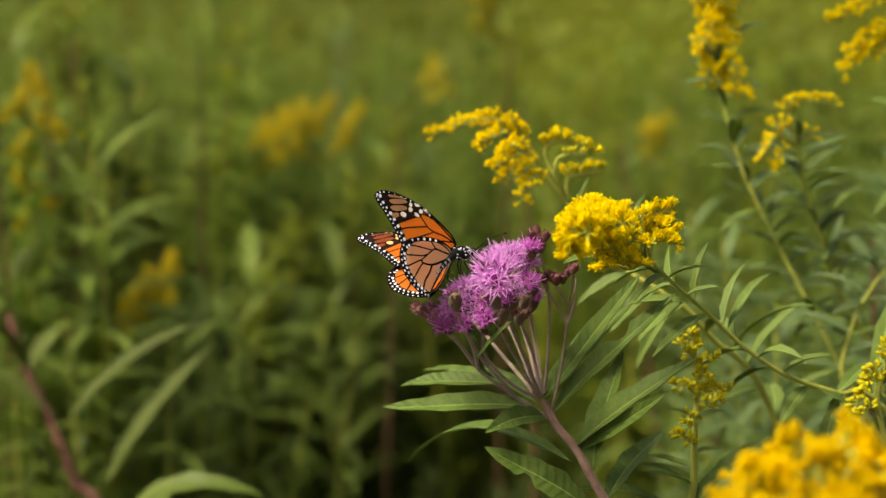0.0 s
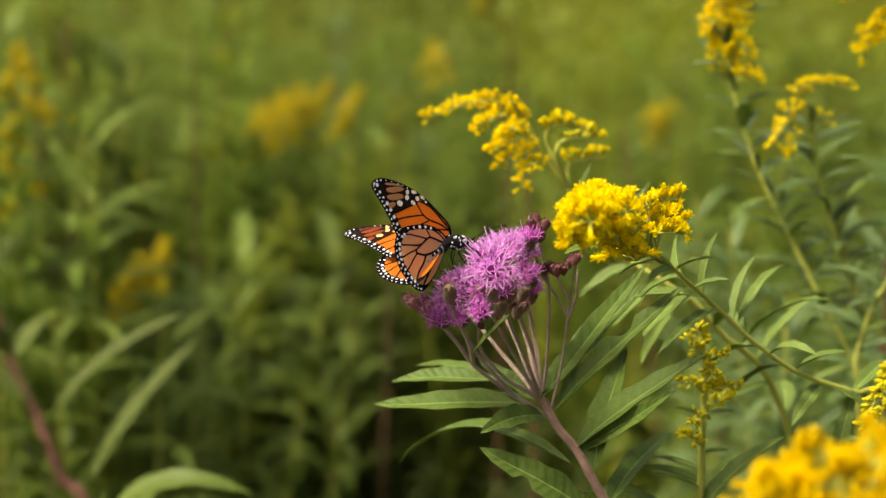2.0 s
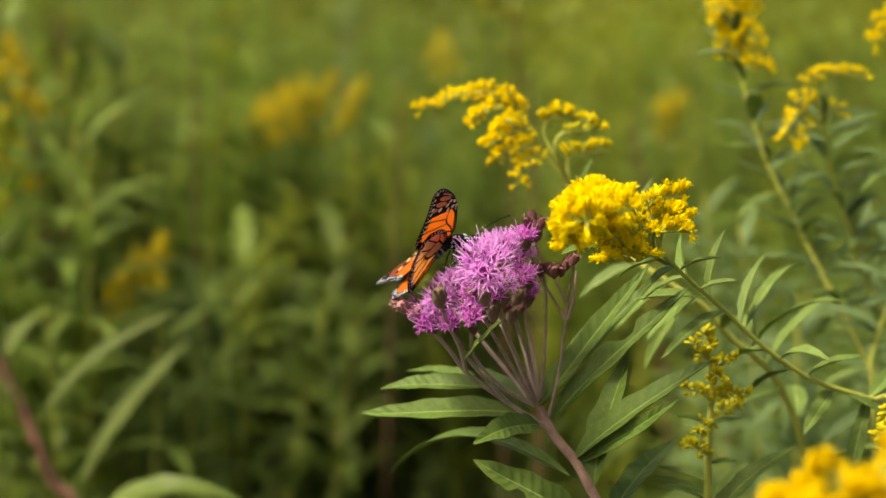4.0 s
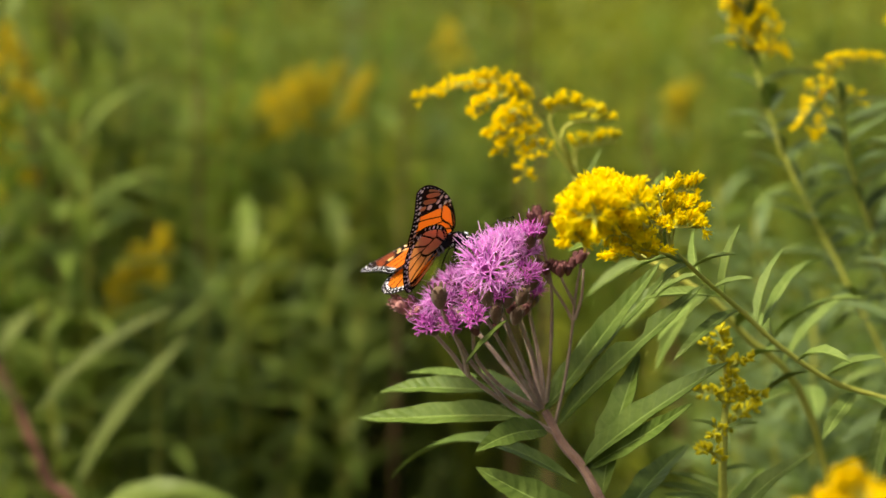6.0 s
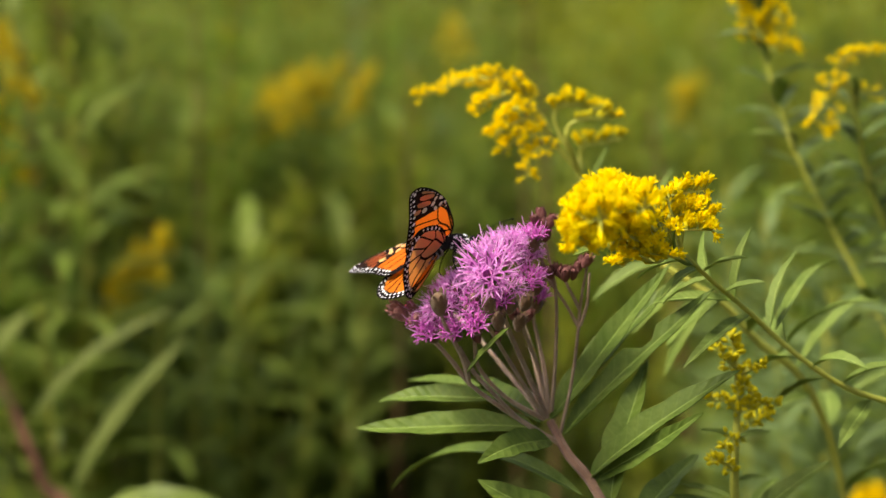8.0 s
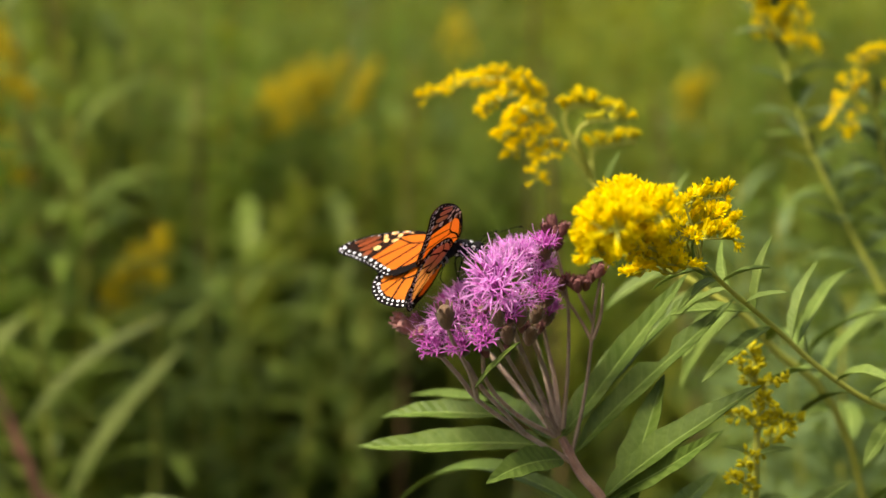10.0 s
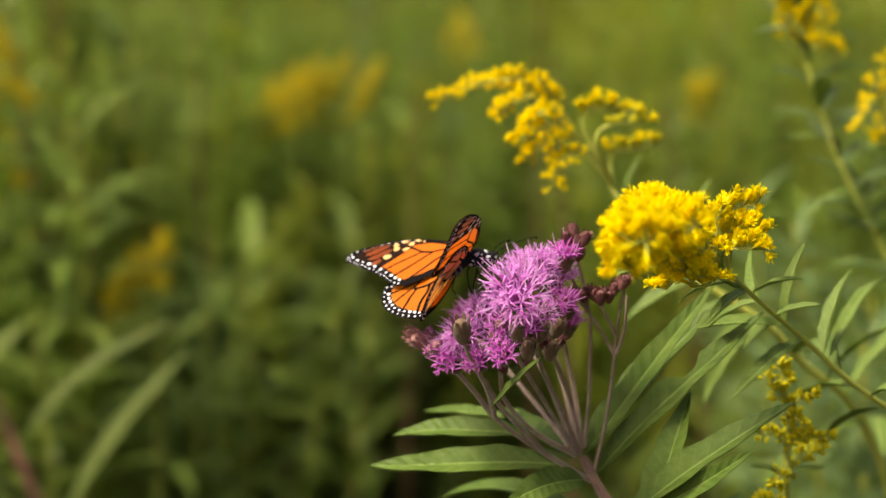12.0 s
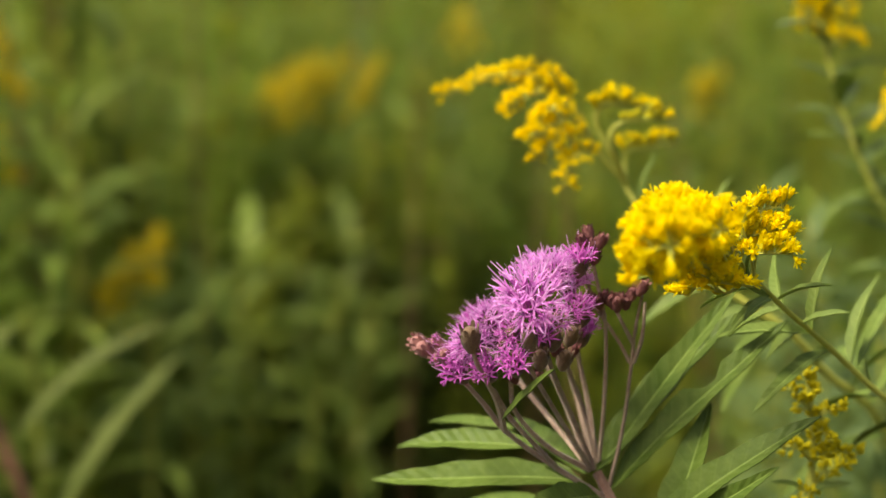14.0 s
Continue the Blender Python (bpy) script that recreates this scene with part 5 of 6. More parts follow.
        bm.faces.new((q[3], q[2], q[4]))
    for k in range(26000):
        x, y = rnd.uniform(-7, 7), rnd.uniform(-6, 9)
        inside = abs(x) < 0.27 * (y + 1) + 0.45 and y > -1.6 and y < 3 or math.hypot(x, y + 0.85) < 0.9
        if not inside and y > 3 and abs(x) < 0.27 * (y + 1) + 0.25:
            continue
        h = (rnd.uniform(0.3, 0.64) if y > 1.2 else rnd.uniform(0.15, 0.4)) if inside else rnd.uniform(0.35, 0.95)
        a = rnd.uniform(0, math.tau)
        s = Vector((math.cos(a), math.sin(a), 0)) * rnd.uniform(0.004, 0.012)
        b = Vector((x, y, 0))
        d = Vector((rnd.gauss(0, 0.1), rnd.gauss(0, 0.1), 0))
        m, e = b + d * 0.4 + Vector((0, 0, h * 0.6)), b + d * 1.3 + Vector((0, 0, h))
        q = [bm.verts.new(v) for v in (b - s, b + s, m + s * 0.8, m - s * 0.8, e)]
        bm.faces.new((q[0], q[1], q[2], q[3]))
        bm.faces.new((q[3], q[2], q[4]))
    mesh = bpy.data.meshes.new("meadow_grass")
    bm.to_mesh(mesh)
    bm.free()
    mesh.materials.append(M_GRASS)
    tagged(new("meadow_grass", mesh), "long green meadow grass", "grass", kind="stuff")
    # the tall stand at the meadow's near edge, its leaves in the sunlit colour
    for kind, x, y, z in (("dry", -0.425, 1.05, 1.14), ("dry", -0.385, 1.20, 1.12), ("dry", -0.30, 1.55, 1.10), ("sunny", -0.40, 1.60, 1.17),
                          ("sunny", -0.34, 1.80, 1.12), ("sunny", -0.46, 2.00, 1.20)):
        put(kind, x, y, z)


def left_plants():
    p = thing("leafy_stalk", (-0.27, 0.72, 0), "leafy stalk with a red-brown stem and long arching leaves", "plant", "leafy meadow stalks")
    line = stalk(p, ((-0.3754, 0.7700, 0.9126), (-0.3595, 0.7600, 0.8661), (-0.3360, 0.7500, 0.8174), (-0.3163, 0.7400, 0.7712), (-0.29, 0.73, 0.72), (-0.275, 0.72, 0.4), (-0.27, 0.72, 0)), 0.0028, 0.0055, M_RED_STEM)
    for b, t, w, bend in (((-0.3068, 0.6600, 0.8445), (-0.2000, 0.6800, 0.9249), 0.0135, 0.08), ((-0.2730, 0.6400, 0.7968), (-0.1926, 0.6800, 0.9038), 0.0145, 0.06), ((-0.3276, 0.7400, 0.7931), (-0.3494, 0.7000, 0.8226), 0.018, 0.05),
                          ((-0.3164, 0.7000, 0.7559), (-0.3388, 0.6600, 0.8281), 0.030, 0.05), ((-0.3604, 0.7600, 0.8661), (-0.3338, 0.8000, 0.8972), 0.016, 0.05), ((-0.3404, 0.7500, 0.8295), (-0.3867, 0.7500, 0.8682), 0.016, 0.05), ((-0.3604, 0.7600, 0.8661), (-0.3695, 0.7000, 0.9166), 0.014, 0.05)):
        single_leaf(p, b, t, w, (0, -0.4, 1), bend, 0.35, 0.0, M_DULL_LEAF)
    p = thing("leafy_stalk", (-0.20, 0.40, 0), "low leafy stalk with broad pale arching leaves", "plant", "leafy meadow stalks")
    stalk(p, ((-0.2160, 0.3800, 0.8268), (-0.185, 0.39, 0.6), (-0.20, 0.40, 0)), 0.002, 0.004)
    single_leaf(p, (-0.2174, 0.3800, 0.8481), (-0.1202, 0.3650, 0.8656), 0.019, (0, -0.45, 1), 0.165, 0.35, 0.0, M_FAR_PALE)
    single_leaf(p, (-0.2158, 0.3800, 0.8345), (-0.1816, 0.5000, 0.8362), 0.02, (0, -0.4, 1), 0.1, 0.35, 0.0, M_FAR_PALE)
    single_leaf(p, (-0.2177, 0.3800, 0.8345), (-0.2639, 0.3600, 0.8557), 0.02, (0, -0.4, 1), 0.1, 0.35, 0.0, M_FAR_PALE)


left_plants()
meadow()


# ---- butterfly ----
MM = 0.001


def rounded(points, times=2):
    """The outline with its corners cut."""
    p = [Vector((a, b)) for a, b in points]
    for _ in range(times):
        p = [q for a, b in zip(p, p[1:] + p[:1]) for q in (a.lerp(b, 0.25), a.lerp(b, 0.75))]
    return p


def dots(edge, inset, step, size, first, last, rnd):
    """Places for white dots in a row along part of the wing's edge: centre, two radii and turn."""
    n = len(edge)
    c = sum(edge, Vector((0, 0))) / n
    gone, found = 0.0, []
    for k in range(first, last):
        a, b = edge[k % n], edge[(k + 1) % n]
        gone += (b - a).length
        if gone < step:
            continue
        gone = 0.0
        nrm = Vector((-(b - a).y, (b - a).x)).normalized()
        nrm = nrm if nrm.dot(c - a) > 0 else -nrm
        r = size * rnd.uniform(0.75, 1.15)
        found.append((a + nrm * inset * rnd.uniform(0.9, 1.1), r * rnd.uniform(0.85, 1.1), r, rnd.uniform(0, 3)))
    return found


def ring(dot, by):
    """The outline of a dot."""
    c, rx, ry, turn = dot
    q = [Vector((math.cos(math.tau * k / 8) * rx * by, math.sin(math.tau * k / 8) * ry * by)) for k in range(8)]
    return [c + Vector((p.x * math.cos(turn) - p.y * math.sin(turn), p.x * math.sin(turn) + p.y * math.cos(turn))) for p in q]


# outlines and veins as span and forward reach from the joint, in millimetres
FORE = [(-0.2, 2.9), (3.8, 5.5), (9.3, 8.0), (14.7, 10.2), (19.8, 11.8), (24.5, 12.8), (30.1, 13.4), (35.4, 13.3), (39.8, 12.9), (43.6, 12.1), (46.2, 10.4), (47.2, 8.2), (46.3, 6.5), (43.9, 4.5), (40.8, 2.3), (37.6, -0.3), (34.2, -3.3), (31.1, -6.4), (28.6, -9.4), (26.5, -11.7), (24.0, -13.4), (18.9, -12.9), (10.6, -10.5), (3.4, -5.9), (-0.6, -1.2)]
FORE_RIM = (0.9, 0.9, 1.0, 1.1, 1.2, 1.3, 1.4, 1.6, 2.0, 2.8, 3.6, 4.0, 4.0, 3.9, 3.8, 3.8, 3.8, 3.8, 3.7, 3.4, 3.2, 3.2, 3.0, 2.2, 1.2)
FORE_VEINS = [
    (((-0.3, 1.4), (6.9, 5.2), (13.7, 8.3), (20.6, 10.1), (27.4, 11.0), (35.3, 11.2), (42.7, 10.2)), 0.7, 0.4),
    (((-0.6, 0.9), (6.2, 2.6), (12.4, 2.7), (16.5, 3.7), (20.7, 6.9), (23.0, 8.5)), 0.6, 0.5),
    (((23.0, 8.5), (28.3, 7.7), (33.8, 6.0), (40.6, 4.5)), 0.5, 0.5),
    (((22.7, 8.0), (25.7, 4.8), (30.8, 2.2), (37.6, 0.1)), 0.7, 0.7),
    (((16.9, 3.7), (22.9, 1.2), (28.0, -1.2), (32.8, -4.3)), 0.45, 0.6),
    (((12.9, 2.4), (19.1, -2.0), (25.1, -6.1), (28.9, -8.7)), 0.45, 0.65),
    (((2.2, 1.4), (9.1, -0.8), (16.6, -7.1), (22.0, -11.1), (24.8, -12.6)), 0.5, 0.7),
    (((-0.9, 0.3), (5.2, -4.3), (13.0, -10.0), (21.9, -13.2)), 0.8, 1.6),
    (((13.7, 8.3), (19.3, 8.9), (23.0, 8.5)), 0.5, 0.5),
]
APEX_EDGE = [(33.8, -3.6), (32.6, -1.0), (28.6, 1.9), (25.2, 4.6), (21.6, 6.9), (18.6, 9.4), (16.9, 11.0)]
APEX_PANES = [
    ((39.6, 8.2), (37.4, 9.9), (31.8, 11.9), (29.2, 11.5), (30.8, 10.1), (36.5, 7.4)),
    ((38.4, 5.5), (36.2, 7.0), (30.6, 9.2), (28.6, 8.2), (30.3, 6.7), (35.5, 4.4)),
    ((36.6, 2.3), (35.2, 3.8), (33.0, 4.6), (32.2, 3.4), (33.6, 1.9), (35.2, 1.2)),
    ((40.6, 10.9), (36.8, 11.9), (32.2, 12.6), (30.2, 12.3), (35.4, 11.3), (39.6, 10.0)),
]
CREAM = [(30.4, 4.8, 1.7, 1.3), (27.6, 10.7, 1.0, 1.1), (27.2, 8.4, 1.2, 1.2), (24.3, 11.7, 1.3, 0.75), (21.6, 9.6, 1.15, 1.1), (23.4, 7.2, 1.5, 0.9), (19.3, 11.0, 0.95, 0.7), (16.7, 9.6, 0.55, 0.55)]
HIND = [(-1.4, -1.4), (1.9, 0.8), (6.6, 0.5), (11.1, -1.1), (15.1, -3.6), (18.8, -6.8), (22.4, -10.3), (24.4, -13.4), (25.1, -16.5), (24.5, -20.0), (22.9, -23.5), (20.4, -26.2), (17.5, -28.3), (14.0, -29.8), (10.6, -30.6), (7.0, -31.1), (3.5, -30.8), (1.0, -29.5), (-0.5, -26.7), (-1.7, -21.4), (-2.1, -13.8), (-1.7, -5.5)]
HIND_RIM = (0.6, 0.8, 1.4, 1.7, 1.9, 2.1, 2.8, 3.6, 3.8, 3.8, 3.8, 3.8, 3.8, 3.7, 3.7, 3.6, 3.4, 2.6, 0.9, 0.4, 0.3, 0.3)
HIND_VEINS = [
    (((-0.5, -1.9), (3.9, -1.1), (8.6, -1.8), (12.3, -3.9), (18.1, -8.3), (22.6, -12.7)), 0.6, 0.6),
    (((-0.5, -2.3), (3.4, -3.8), (8.2, -5.6), (9.7, -7.7), (11.1, -11.6), (12.6, -15.7)), 0.8, 0.5),
    (((8.2, -5.6), (12.2, -4.0)), 0.6, 0.6),
    (((9.4, -7.3), (15.0, -10.1), (20.0, -12.9), (24.3, -17.0)), 0.5, 0.55),
    (((11.2, -11.4), (13.2, -13.7), (17.9, -17.1), (23.4, -21.2)), 0.5, 0.55),
    (((12.6, -15.7), (14.8, -18.9), (17.0, -22.6), (19.3, -26.7)), 0.5, 0.55),
    (((12.6, -15.7), (11.5, -16.6), (7.3, -14.5), (3.8, -10.4), (-0.7, -3.5)), 0.7, 0.9),
    (((11.3, -16.7), (11.9, -20.4), (12.2, -25.3), (13.2, -29.6)), 0.55, 0.6),
    (((6.7, -14.4), (6.2, -18.4), (6.6, -23.5), (5.1, -30.6)), 0.8, 0.7),
    (((-1.2, -4.9), (0.9, -11.7), (1.5, -18.8), (1.6, -25.8), (1.1, -29.4)), 0.6, 0.75),
]


def flat(bm, loops, side, z):
    """A filled outline in the wing's plane; further loops are holes in it."""
    edges = []
    for loop in loops:
        vs = [bm.verts.new((f * MM, -side * q * MM, z * MM)) for q, f in loop]
        edges += [bm.edges.new((vs[k - 1], vs[k])) for k in range(len(vs))]
    bmesh.ops.triangle_fill(bm, use_beauty=True, use_dissolve=False, edges=edges)


def strip(bm, one, two, side, z):
    """A band between two lines in the wing's plane."""
    rows = [[bm.verts.new((f * MM, -side * q * MM, z * MM)) for q, f in (a, b)] for a, b in zip(one, two)]
    for p, q in zip(rows, rows[1:]):
        bm.faces.new((p[0], p[1], q[1], q[0]))


def normals(line, closed):
    n = len(line)
    out = []
    for k in range(n):
        t = line[(k + 1) % n] - line[k - 1] if closed else line[min(k + 1, n - 1)] - line[max(k - 1, 0)]
        out.append(Vector((-t.y, t.x)).normalized())
    return out


def wing(butterfly, side, front):
    """Two coloured skins, black veins, a black border with white spots; the forewing has a dark tip with pale panes."""
    rnd = random.Random(7 + 3 * front)
    control, rims, veins = (FORE, FORE_RIM, FORE_VEINS) if front else (HIND, HIND_RIM, HIND_VEINS)
    outline = rounded(control)
    n = len(outline)
    inward = normals(outline, True)
    c = sum(outline, Vector((0, 0))) / n
    flip = -1 if sum(v.dot(c - p) for v, p in zip(inward, outline)) < 0 else 1
    skin = [p + v * flip * 0.3 for p, v in zip(outline, inward)]
    bm = bmesh.new()
    flat(bm, [skin], side, 0.05)
    w = part("forewing" if front else "hindwing", bm, M_ORANGE, butterfly, "thin orange wing with black veins and a white-spotted black border", Matrix(), smooth=False)
    bm = bmesh.new()
    flat(bm, [skin], side, -0.05)
    part("under_skin", bm, M_ORANGE_UNDER if front else M_TAN, w, "bright orange underside" if front else "pale tan underside", Matrix(), smooth=False)
    for points, w0, w1 in veins:
        line = [p.to_2d() for p in spline([(*p, 0) for p in points], 5)]
        side_way = normals(line, False)
        bm = bmesh.new()
        for z, grow in ((0.09, 1.45), (-0.09, 1.3)):
            wide = [0.5 * grow * (w0 + (w1 - w0) * k / (len(line) - 1)) for k in range(len(line))]
            strip(bm, [p + v * q for p, v, q in zip(line, side_way, wide)], [p - v * q for p, v, q in zip(line, side_way, wide)], side, z)
        part("vein", bm, M_BLACK, w, "", Matrix(), smooth=False)
    inner = []
    for k, p in enumerate(outline):
        s = k / 4
        i = int(s)
        width = rims[i % len(rims)] + (rims[(i + 1) % len(rims)] - rims[i % len(rims)]) * (s - i)
        inner.append(p + inward[k] * flip * width * (1 + 0.07 * math.sin(k * 1.7)))
    bm = bmesh.new()
    for z in (0.12, -0.12):
        strip(bm, outline + outline[:1], inner + inner[:1], side, z)
    part("border", bm, M_BLACK, w, "black wing border", Matrix(), smooth=False)
    if front:
        bm = bmesh.new()
        tip = outline[4 * 3 + 2:4 * 16] + rounded(APEX_EDGE, 1)[1:-1]
        for z in (0.10, -0.10):
            flat(bm, [tip] + [rounded(p, 1) for p in APEX_PANES], side, z)
        part("wing_tip", bm, M_TIP, w, "dark brown wing tip", Matrix(), smooth=False)
        for pane in APEX_PANES:
            for z, m in ((0.13, M_BROWN), (-0.13, M_TIP_TAN)):
                bm = bmesh.new()
                flat(bm, [rounded(pane, 1)], side, z)
                part("wing_pane", bm, m, w, "", Matrix(), smooth=False)
        for x, y, rx, ry in CREAM:
            for z, m in ((0.15, M_APRICOT), (-0.15, M_CREAM)):
                bm = bmesh.new()
                flat(bm, [ring((Vector((x, y)), rx, ry, rnd.uniform(-0.3, 0.3)), 1.0)], side, z)
                part("pale_spot", bm, m, w, "", Matrix(), smooth=False)
        spots = dots(outline, 0.95, 1.9, 0.50, 4 * 8, 4 * 20, rnd) + dots(outline, 2.75, 2.4, 0.86, 4 * 9, 4 * 20, rnd) + dots(outline, 0.75, 2.4, 0.36, 4 * 3, 4 * 8, rnd)
    else:
        spots = dots(outline, 0.95, 1.9, 0.54, 4 * 7, 4 * 17, rnd) + dots(outline, 2.7, 2.4, 0.86, 4 * 6, 4 * 17, rnd)
        under = dots(outline, 1.05, 2.9, 0.72, 4 * 2, 4 * 6, rnd)
        spots += under
    kept = []
    under = [] if front else under
    for d in spots:
        if all((e[0] - d[0]).length > max(d[1:3]) + max(e[1:3]) + 0.12 for e in kept):
            kept.append(d)
            bm = bmesh.new()
            for z in (-0.16,) if d in under else (0.16, -0.16):
                flat(bm, [ring(d, 0.78 if z > 0 else 1.0)], side, z)
            part("white_spot", bm, M_WHITE, w, "", Matrix(), smooth=False)
    return w


def make_butterfly():
    b = thing("butterfly", (0, 0, 0), "orange and black butterfly with white-dotted wing edges on the purple flower", "butterfly")
    rnd = random.Random(2)
    turn = Matrix.Rotation(math.pi / 2, 3, "Y")
    bm = bmesh.new()
    lump(bm, (0.003, 0, 0), (0.0034, 0.0032, 0.0062), 8, 12, 0.1, turn=turn)
    thorax = part("thorax", bm, M_FUR, b, "furry black thorax", Matrix())
    bm = bmesh.new()
    for k in range(34):
        a, x = rnd.uniform(0, math.tau), rnd.uniform(-0.002, 0.0075)
        r = 0.0033 * math.sqrt(max(0.05, 1 - ((x - 0.003) / 0.0062) ** 2))
        lump(bm, (x, r * math.cos(a), r * 0.98 * math.sin(a)), (0.00045, 0.00045, 0.00045), 3, 6, 0.3)
    part("speckle", bm, M_WHITE, thorax, "small white speckle", Matrix())
    bm = bmesh.new()
    for k in range(160):
        a, x = rnd.uniform(0, math.tau), rnd.uniform(-0.0025, 0.008)
        r = 0.0032 * math.sqrt(max(0.05, 1 - ((x - 0.003) / 0.0062) ** 2))
        d = Vector((rnd.uniform(-0.6, 0.2), math.cos(a), math.sin(a))).normalized()
        c = Vector((x, r * math.cos(a), r * math.sin(a)))
        s = d.orthogonal().normalized() * 0.00008
        bm.faces.new([bm.verts.new(v) for v in (c - s, c + s, c + d * rnd.uniform(0.0008, 0.0016))])
    part("fur", bm, M_FUR, thorax, "short black hairs", Matrix())
    bm = bmesh.new()
    lump(bm, (0.0108, 0, 0.0002), (0.0020, 0.0021, 0.0020), 7, 10, 0.1)
    head = part("head", bm, M_FUR, b, "black head with white spots", Matrix())
    for y in (-1, 1):
        bm = bmesh.new()
        lump(bm, (0.0116, y * 0.0015, 0.0003), (0.0010, 0.0008, 0.0011), 5, 8, 0.02)
        part("eye", bm, M_BLACK, head, "dark round eye", Matrix())
    bm = bmesh.new()
    for k in range(12):
        a, q = rnd.uniform(0, math.tau), rnd.uniform(0.3, 2.2)
        d = Vector((math.cos(q), math.sin(q) * math.cos(a), math.sin(q) * math.sin(a)))
        lump(bm, Vector((0.0108, 0, 0.0002)) + d * 0.002, (0.00035, 0.00035, 0.00035), 3, 5, 0.2)
    part("speckle", bm, M_WHITE, head, "", Matrix())
    bm = bmesh.new()
    tube(bm, ((-0.002, 0, 0), (-0.009, 0, -0.0008), (-0.016, 0, -0.0022), (-0.0215, 0, -0.0035)), 0.0021, 0.0009, 10, 6, 0.05)
    abdomen = part("abdomen", bm, M_FUR, b, "slim dark abdomen", Matrix())
    for k in range(6):
        bm = bmesh.new()
        x = -0.0065 - 0.0026 * k
        r = 0.00205 - 0.00014 * k
        zc = -0.0006 - 0.00045 * k
        tube(bm, ((x, 0, zc - 0.0004), (x - 0.0007, 0, zc - 0.0005)), r, r * 0.96, 10, 0)
        part("pale_band", bm, M_GREY, abdomen, "pale grey band", Matrix())
    for y in (-1, 1):
        bm = bmesh.new()
        line = tube(bm, ((0.012, y * 0.0007, 0.0012), (0.017, y * 0.0035, 0.004), (0.0235, y * 0.0062, 0.0058), (0.0265, y * 0.0072, 0.0060)), 0.00014, 0.00012, 5, 5)
        antenna = part("antenna", bm, M_FUR, b, "thin black antenna", Matrix())
        bm = bmesh.new()
        lump(bm, line[-1], (0.0010, 0.00035, 0.00035), 5, 6, 0.05)
        part("club", bm, M_FUR, antenna, "", Matrix())
        for x0, x1 in ((0.006, 0.013), (0.003, 0.004), (0.000, -0.004)):
            bm = bmesh.new()
            tube(bm, ((x0, y * 0.002, -0.0025), (x0 + 0.3 * (x1 - x0), y * 0.005, -0.0045), (x1, y * 0.0055, -0.010), (x1 + 0.001, y * 0.005, -0.0125)), 0.00032, 0.00016, 5, 4)
            part("leg", bm, M_FUR, b, "thin black leg", Matrix())
    bm = bmesh.new()
    tube(bm, ((0.0125, 0, -0.001), (0.0145, 0, -0.004), (0.0135, 0, -0.008), (0.0138, 0, -0.0105)), 0.0002, 0.00014, 5, 5)
    part("proboscis", bm, M_FUR, b, "thin dark feeding tube", Matrix())
    for p in b.children:
        p.matrix_basis = pose(0.0010, 0, -0.0006, 0, 18 if p.name.startswith("abdomen") else 42, 0)
    return b, wing(b, 1, True), wing(b, 1, False), wing(b, -1, True), wing(b, -1, False)


butterfly, fore_r, hind_r, fore_l, hind_l = make_butterfly()


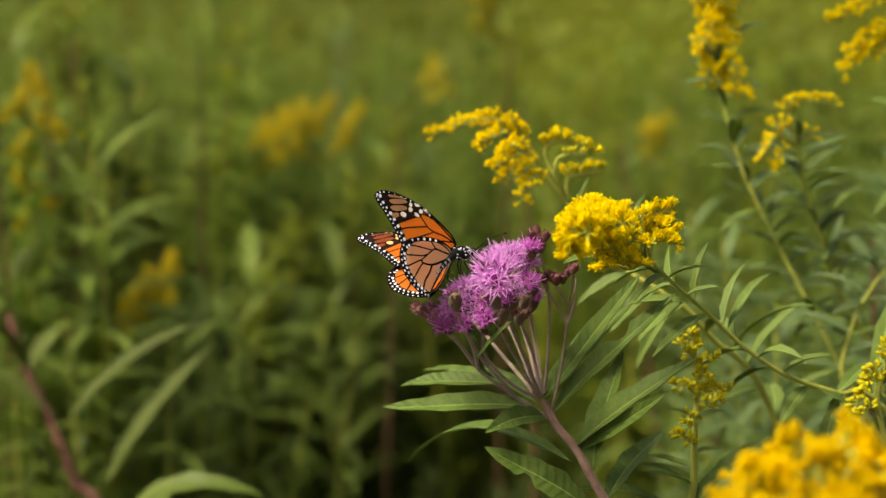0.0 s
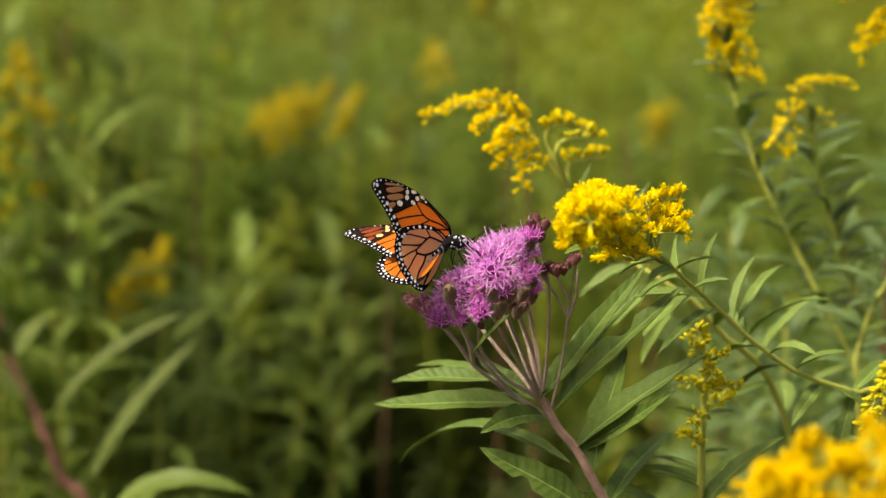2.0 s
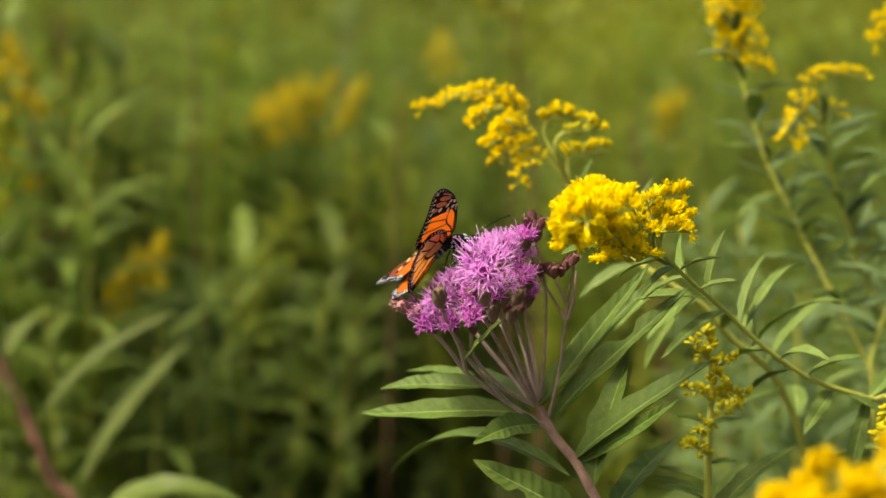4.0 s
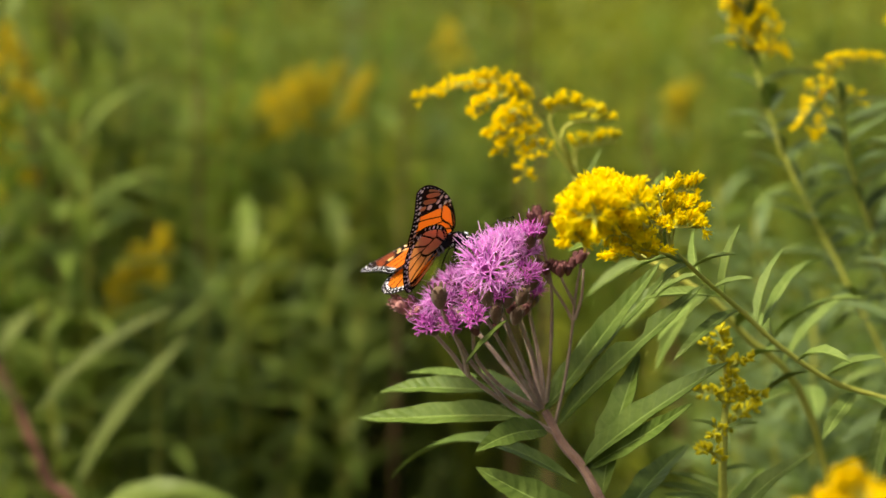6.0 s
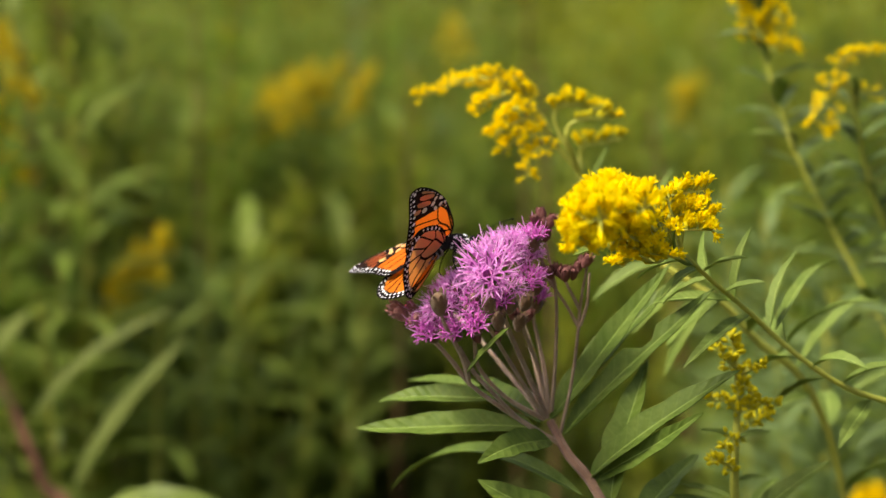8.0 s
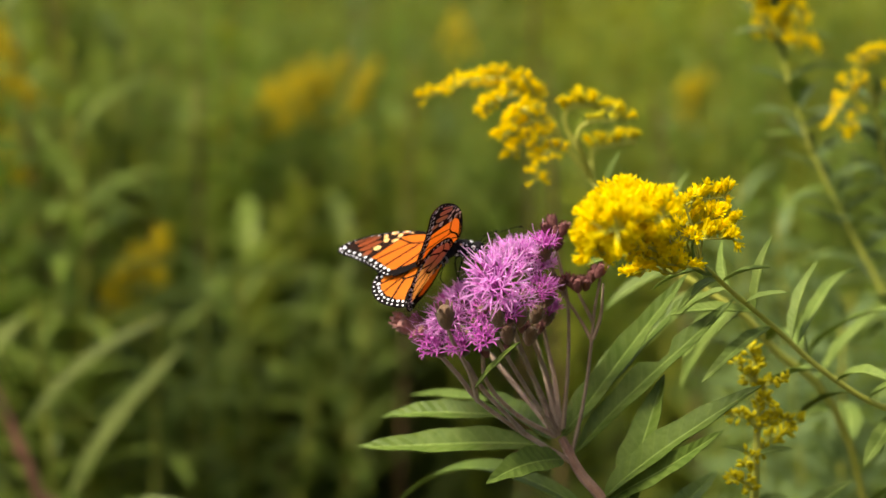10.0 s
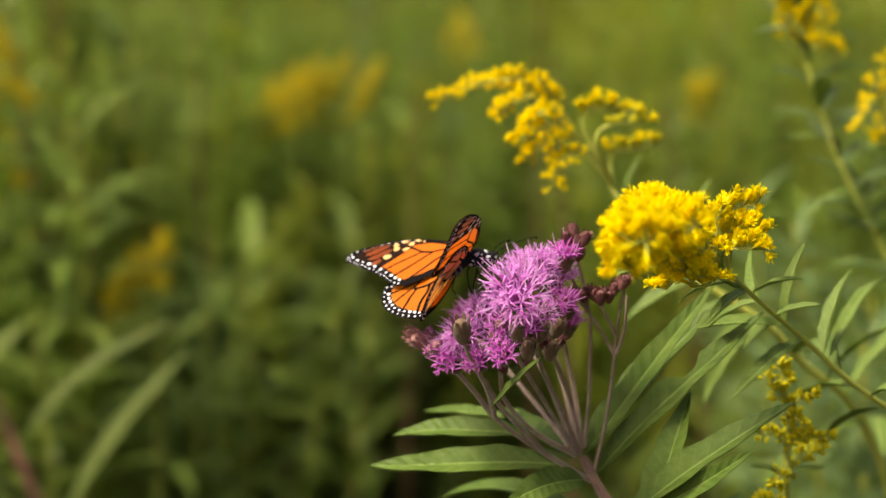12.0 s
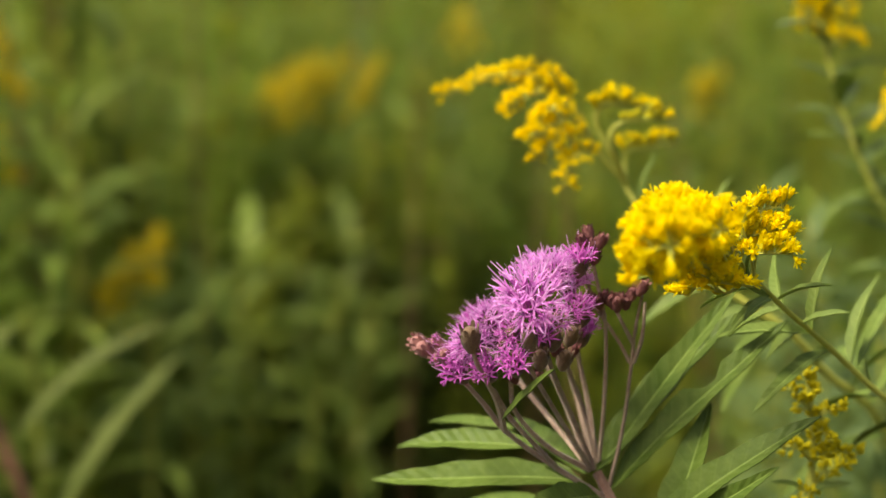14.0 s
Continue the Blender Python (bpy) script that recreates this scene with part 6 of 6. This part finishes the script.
# ---- what moves ----
def motions():
    def hinge(side, front, flap, sweep, twist=0):
        """A wing raised by flap and swept back by sweep, at its joint on the thorax."""
        return pose(0.003 if front else 0.0, -side * 0.0012, 0.0015) @ pose(0, 0, 0, -side * flap) @ pose(0, 0, 0, 0, 0, -side * sweep) @ pose(0, 0, 0, 0, twist)
    # seconds, place, turn
    walk(butterfly, [
        (0, pose(0.0048, -0.0477, 1.0968, -36.4, -32.9, 59.5)),
        (1, pose(0.0050, -0.0496, 1.0974, -31.7, -31.6, 55.9)),
        (2, pose(0.0047, -0.0508, 1.0978, -31.6, -29.9, 56.0)),
        (2.5, pose(0.0063, -0.0455, 1.0974, -39.9, -30.3, 53.6)),
        (3, pose(0.0078, -0.0317, 1.0943, -47.1, -35.9, 53.6)),
        (5.5, pose(0.0093, -0.0204, 1.0922, -40.0, -33.5, 49.1)),
        (6.5, pose(0.0082, -0.0257, 1.0925, -35.6, -32.4, 55.3)),
        (8, pose(0.0082, -0.0288, 1.0939, -33.2, -33.1, 55.7)),
        (10.5, pose(0.0076, -0.0257, 1.0945, -15.0, -36.8, 49.9)),
        (12.5, pose(0.0071, -0.0253, 1.0951, -13.8, -35.4, 52.5)),
        (12.8, pose(0.0086, -0.0371, 1.0989, -13.3, -50.2, 46.3)),
        (12.9, pose(0.0101, -0.0434, 1.1002, 13.1, -52.0, -20.5)),
        (12.9333, pose(0.0090, -0.0451, 1.1012, 10.0, -47.6, -0.8)),
        (12.9667, pose(0.0078, -0.0468, 1.1021, 9.3, -42.9, 16.9)),
        (13, pose(0.0067, -0.0485, 1.1030, 10.5, -38.2, 33.4)),
        (13.1, pose(0.0047, -0.0269, 1.0992, 38.4, -64.4, -17.8)),
        (13.2, pose(0.0043, -0.0410, 1.1037, 63.1, -52.8, -57.6)),
        (13.2333, pose(0.0025, -0.0367, 1.1067, 91.2, -47.5, -47.2)),
        (13.2667, pose(0.0007, -0.0323, 1.1097, 118.3, -45.9, -35.1)),
        (13.3, pose(-0.0011, -0.0280, 1.1127, 145.5, -48.3, -23.1)),
        (13.4, pose(-0.0121, -0.0386, 1.1317, 155.9, -48.7, -2.9)),
        (13.4333, pose(-0.0147, -0.0424, 1.1389, -168.9, -59.3, 18.9)),
        (13.4667, pose(-0.0173, -0.0462, 1.1462, -123.1, -75.5, 26.6)),
        (13.5, pose(-0.0199, -0.0500, 1.1534, 10.3, -79.6, -55.1)),
        (13.5333, pose(-0.0206, -0.0500, 1.1591, 24.8, -78.5, -51.1)),
        (13.5667, pose(-0.0213, -0.0500, 1.1647, 38.4, -77.5, -46.2)),
        (13.6, pose(-0.0220, -0.0500, 1.1703, 51.6, -76.9, -40.8)),
        (13.6333, pose(-0.0256, -0.0519, 1.1745, 59.4, -57.8, -8.5)),
        (13.6667, pose(-0.0292, -0.0539, 1.1786, 77.9, -42.4, 16.8)),
        (13.7, pose(-0.0327, -0.0558, 1.1828, 99.9, -33.7, 42.8)),
        (13.8, pose(-0.0500, -0.0520, 1.2120, 99.9, -33.7, 42.8)),
        (13.9, pose(-0.0680, -0.0450, 1.2460, 99.9, -33.7, 42.8)),
        (14, pose(-0.0880, -0.0350, 1.2850, 99.9, -33.7, 42.8)),
    ])
    # seconds, then flap, sweep and twist of the forewing and of the hindwing
    right = [
        (0, (86, 25, 8), (82, 8, 0)),
        (1, (93, 29, 8), (90, 12, 0)),
        (2, (80, 35, 9), (76, 15, 0)),
        (2.5, (45, 35, 10), (41, 20, 0)),
        (3, (19, 29, 13), (16, 8, 0)),
        (5.5, (24, 33, 17), (21, 15, 0)),
        (6.5, (44, 37, 16), (41, 10, 0)),
        (8, (44, 38, 16), (41, 12, 0)),
        (10.5, (44, 35, 11), (41, 15, 0)),
        (12.5, (44, 37, 12), (41, 8, 0)),
        (12.8, (85, 8, 7), (80, 2, 0)),
        (12.9, (91, 12, -3), (88, 9, 0)),
        (12.9333, (87, 19, 4), (84, 14, 0)),
        (12.9667, (83, 25, 11), (81, 18, 0)),
        (13, (79, 32, 18), (77, 23, 0)),
        (13.1, (64, -6, -4), (61, 6, 0)),
        (13.2, (93, 0, -5), (90, -4, 0)),
        (13.2333, (94, -9, -5), (91, -11, 0)),
        (13.2667, (94, -19, -5), (91, -18, 0)),
        (13.3, (94, -28, -5), (92, -25, 0)),
        (13.4, (60, -26, 5), (52, -33, 0)),
        (13.4333, (71, -7, 3), (72, -12, 0)),
        (13.4667, (81, 12, 2), (93, 10, 0)),
        (13.5, (92, 31, 0), (113, 32, 0)),
        (13.5333, (79, 28, 0), (94, 20, 0)),
        (13.5667, (65, 25, 0), (76, 8, 0)),
        (13.6, (52, 22, 0), (57, -4, 0)),
        (13.6333, (59, 10, -4), (63, -12, 0)),
        (13.6667, (66, -2, -8), (70, -19, 0)),
        (13.7, (73, -14, -12), (76, -27, 0)),
        (13.8, (73, -14, -12), (76, -27, 0)),
        (13.9, (73, -14, -12), (76, -27, 0)),
        (14, (73, -14, -12), (76, -27, 0)),
    ]
    left = [
        (0, (46, 18, 5), (42, 8, 0)),
        (1, (51, 19, 4), (47, 11, 0)),
        (2, (40, 26, 5), (36, 9, 0)),
        (2.5, (25, 28, 0), (21, 11, 0)),
        (3, (19, 25, 4), (15, 9, 0)),
        (5.5, (20, 29, 5), (16, 12, 0)),
        (6.5, (22, 26, 6), (18, 6, 0)),
        (8, (19, 27, 6), (15, 10, 0)),
        (10.5, (22, 28, 4), (18, 9, 0)),
        (12.5, (17, 27, 4), (13, 8, 0)),
        (12.8, (59, 6, -2), (55, -2, 0)),
        (12.9, (98, 9, 10), (94, 11, 0)),
        (12.9333, (77, 12, 9), (73, 13, 0)),
        (12.9667, (57, 14, 8), (53, 14, 0)),
        (13, (36, 17, 7), (32, 16, 0)),
        (13.1, (53, 12, 2), (49, 11, 0)),
        (13.2, (69, 1, 4), (65, -0, 0)),
        (13.2333, (60, -10, 3), (58, -6, 0)),
        (13.2667, (52, -22, 2), (50, -12, 0)),
        (13.3, (43, -33, 1), (43, -18, 0)),
        (13.4, (56, -18, 0), (56, -24, 0)),
        (13.4333, (62, 0, 0), (61, -8, 0)),
        (13.4667, (69, 19, 0), (67, 9, 0)),
        (13.5, (75, 38, 0), (72, 25, 0)),
        (13.5333, (77, 29, 0), (75, 18, 0)),
        (13.5667, (80, 19, 0), (79, 12, 0)),
        (13.6, (82, 10, 0), (82, 5, 0)),
        (13.6333, (77, 3, 0), (77, -3, 0)),
        (13.6667, (72, -3, 0), (72, -11, 0)),
        (13.7, (68, -10, 0), (68, -19, 0)),
        (13.8, (68, -10, 0), (68, -19, 0)),
        (13.9, (68, -10, 0), (68, -19, 0)),
        (14, (68, -10, 0), (68, -19, 0)),
    ]
    for rows, side, front, back in ((right, 1, fore_r, hind_r), (left, -1, fore_l, hind_l)):
        walk(front, [(t, hinge(side, True, *f)) for t, f, h in rows])
        walk(back, [(t, hinge(side, False, *h)) for t, f, h in rows])


motions()
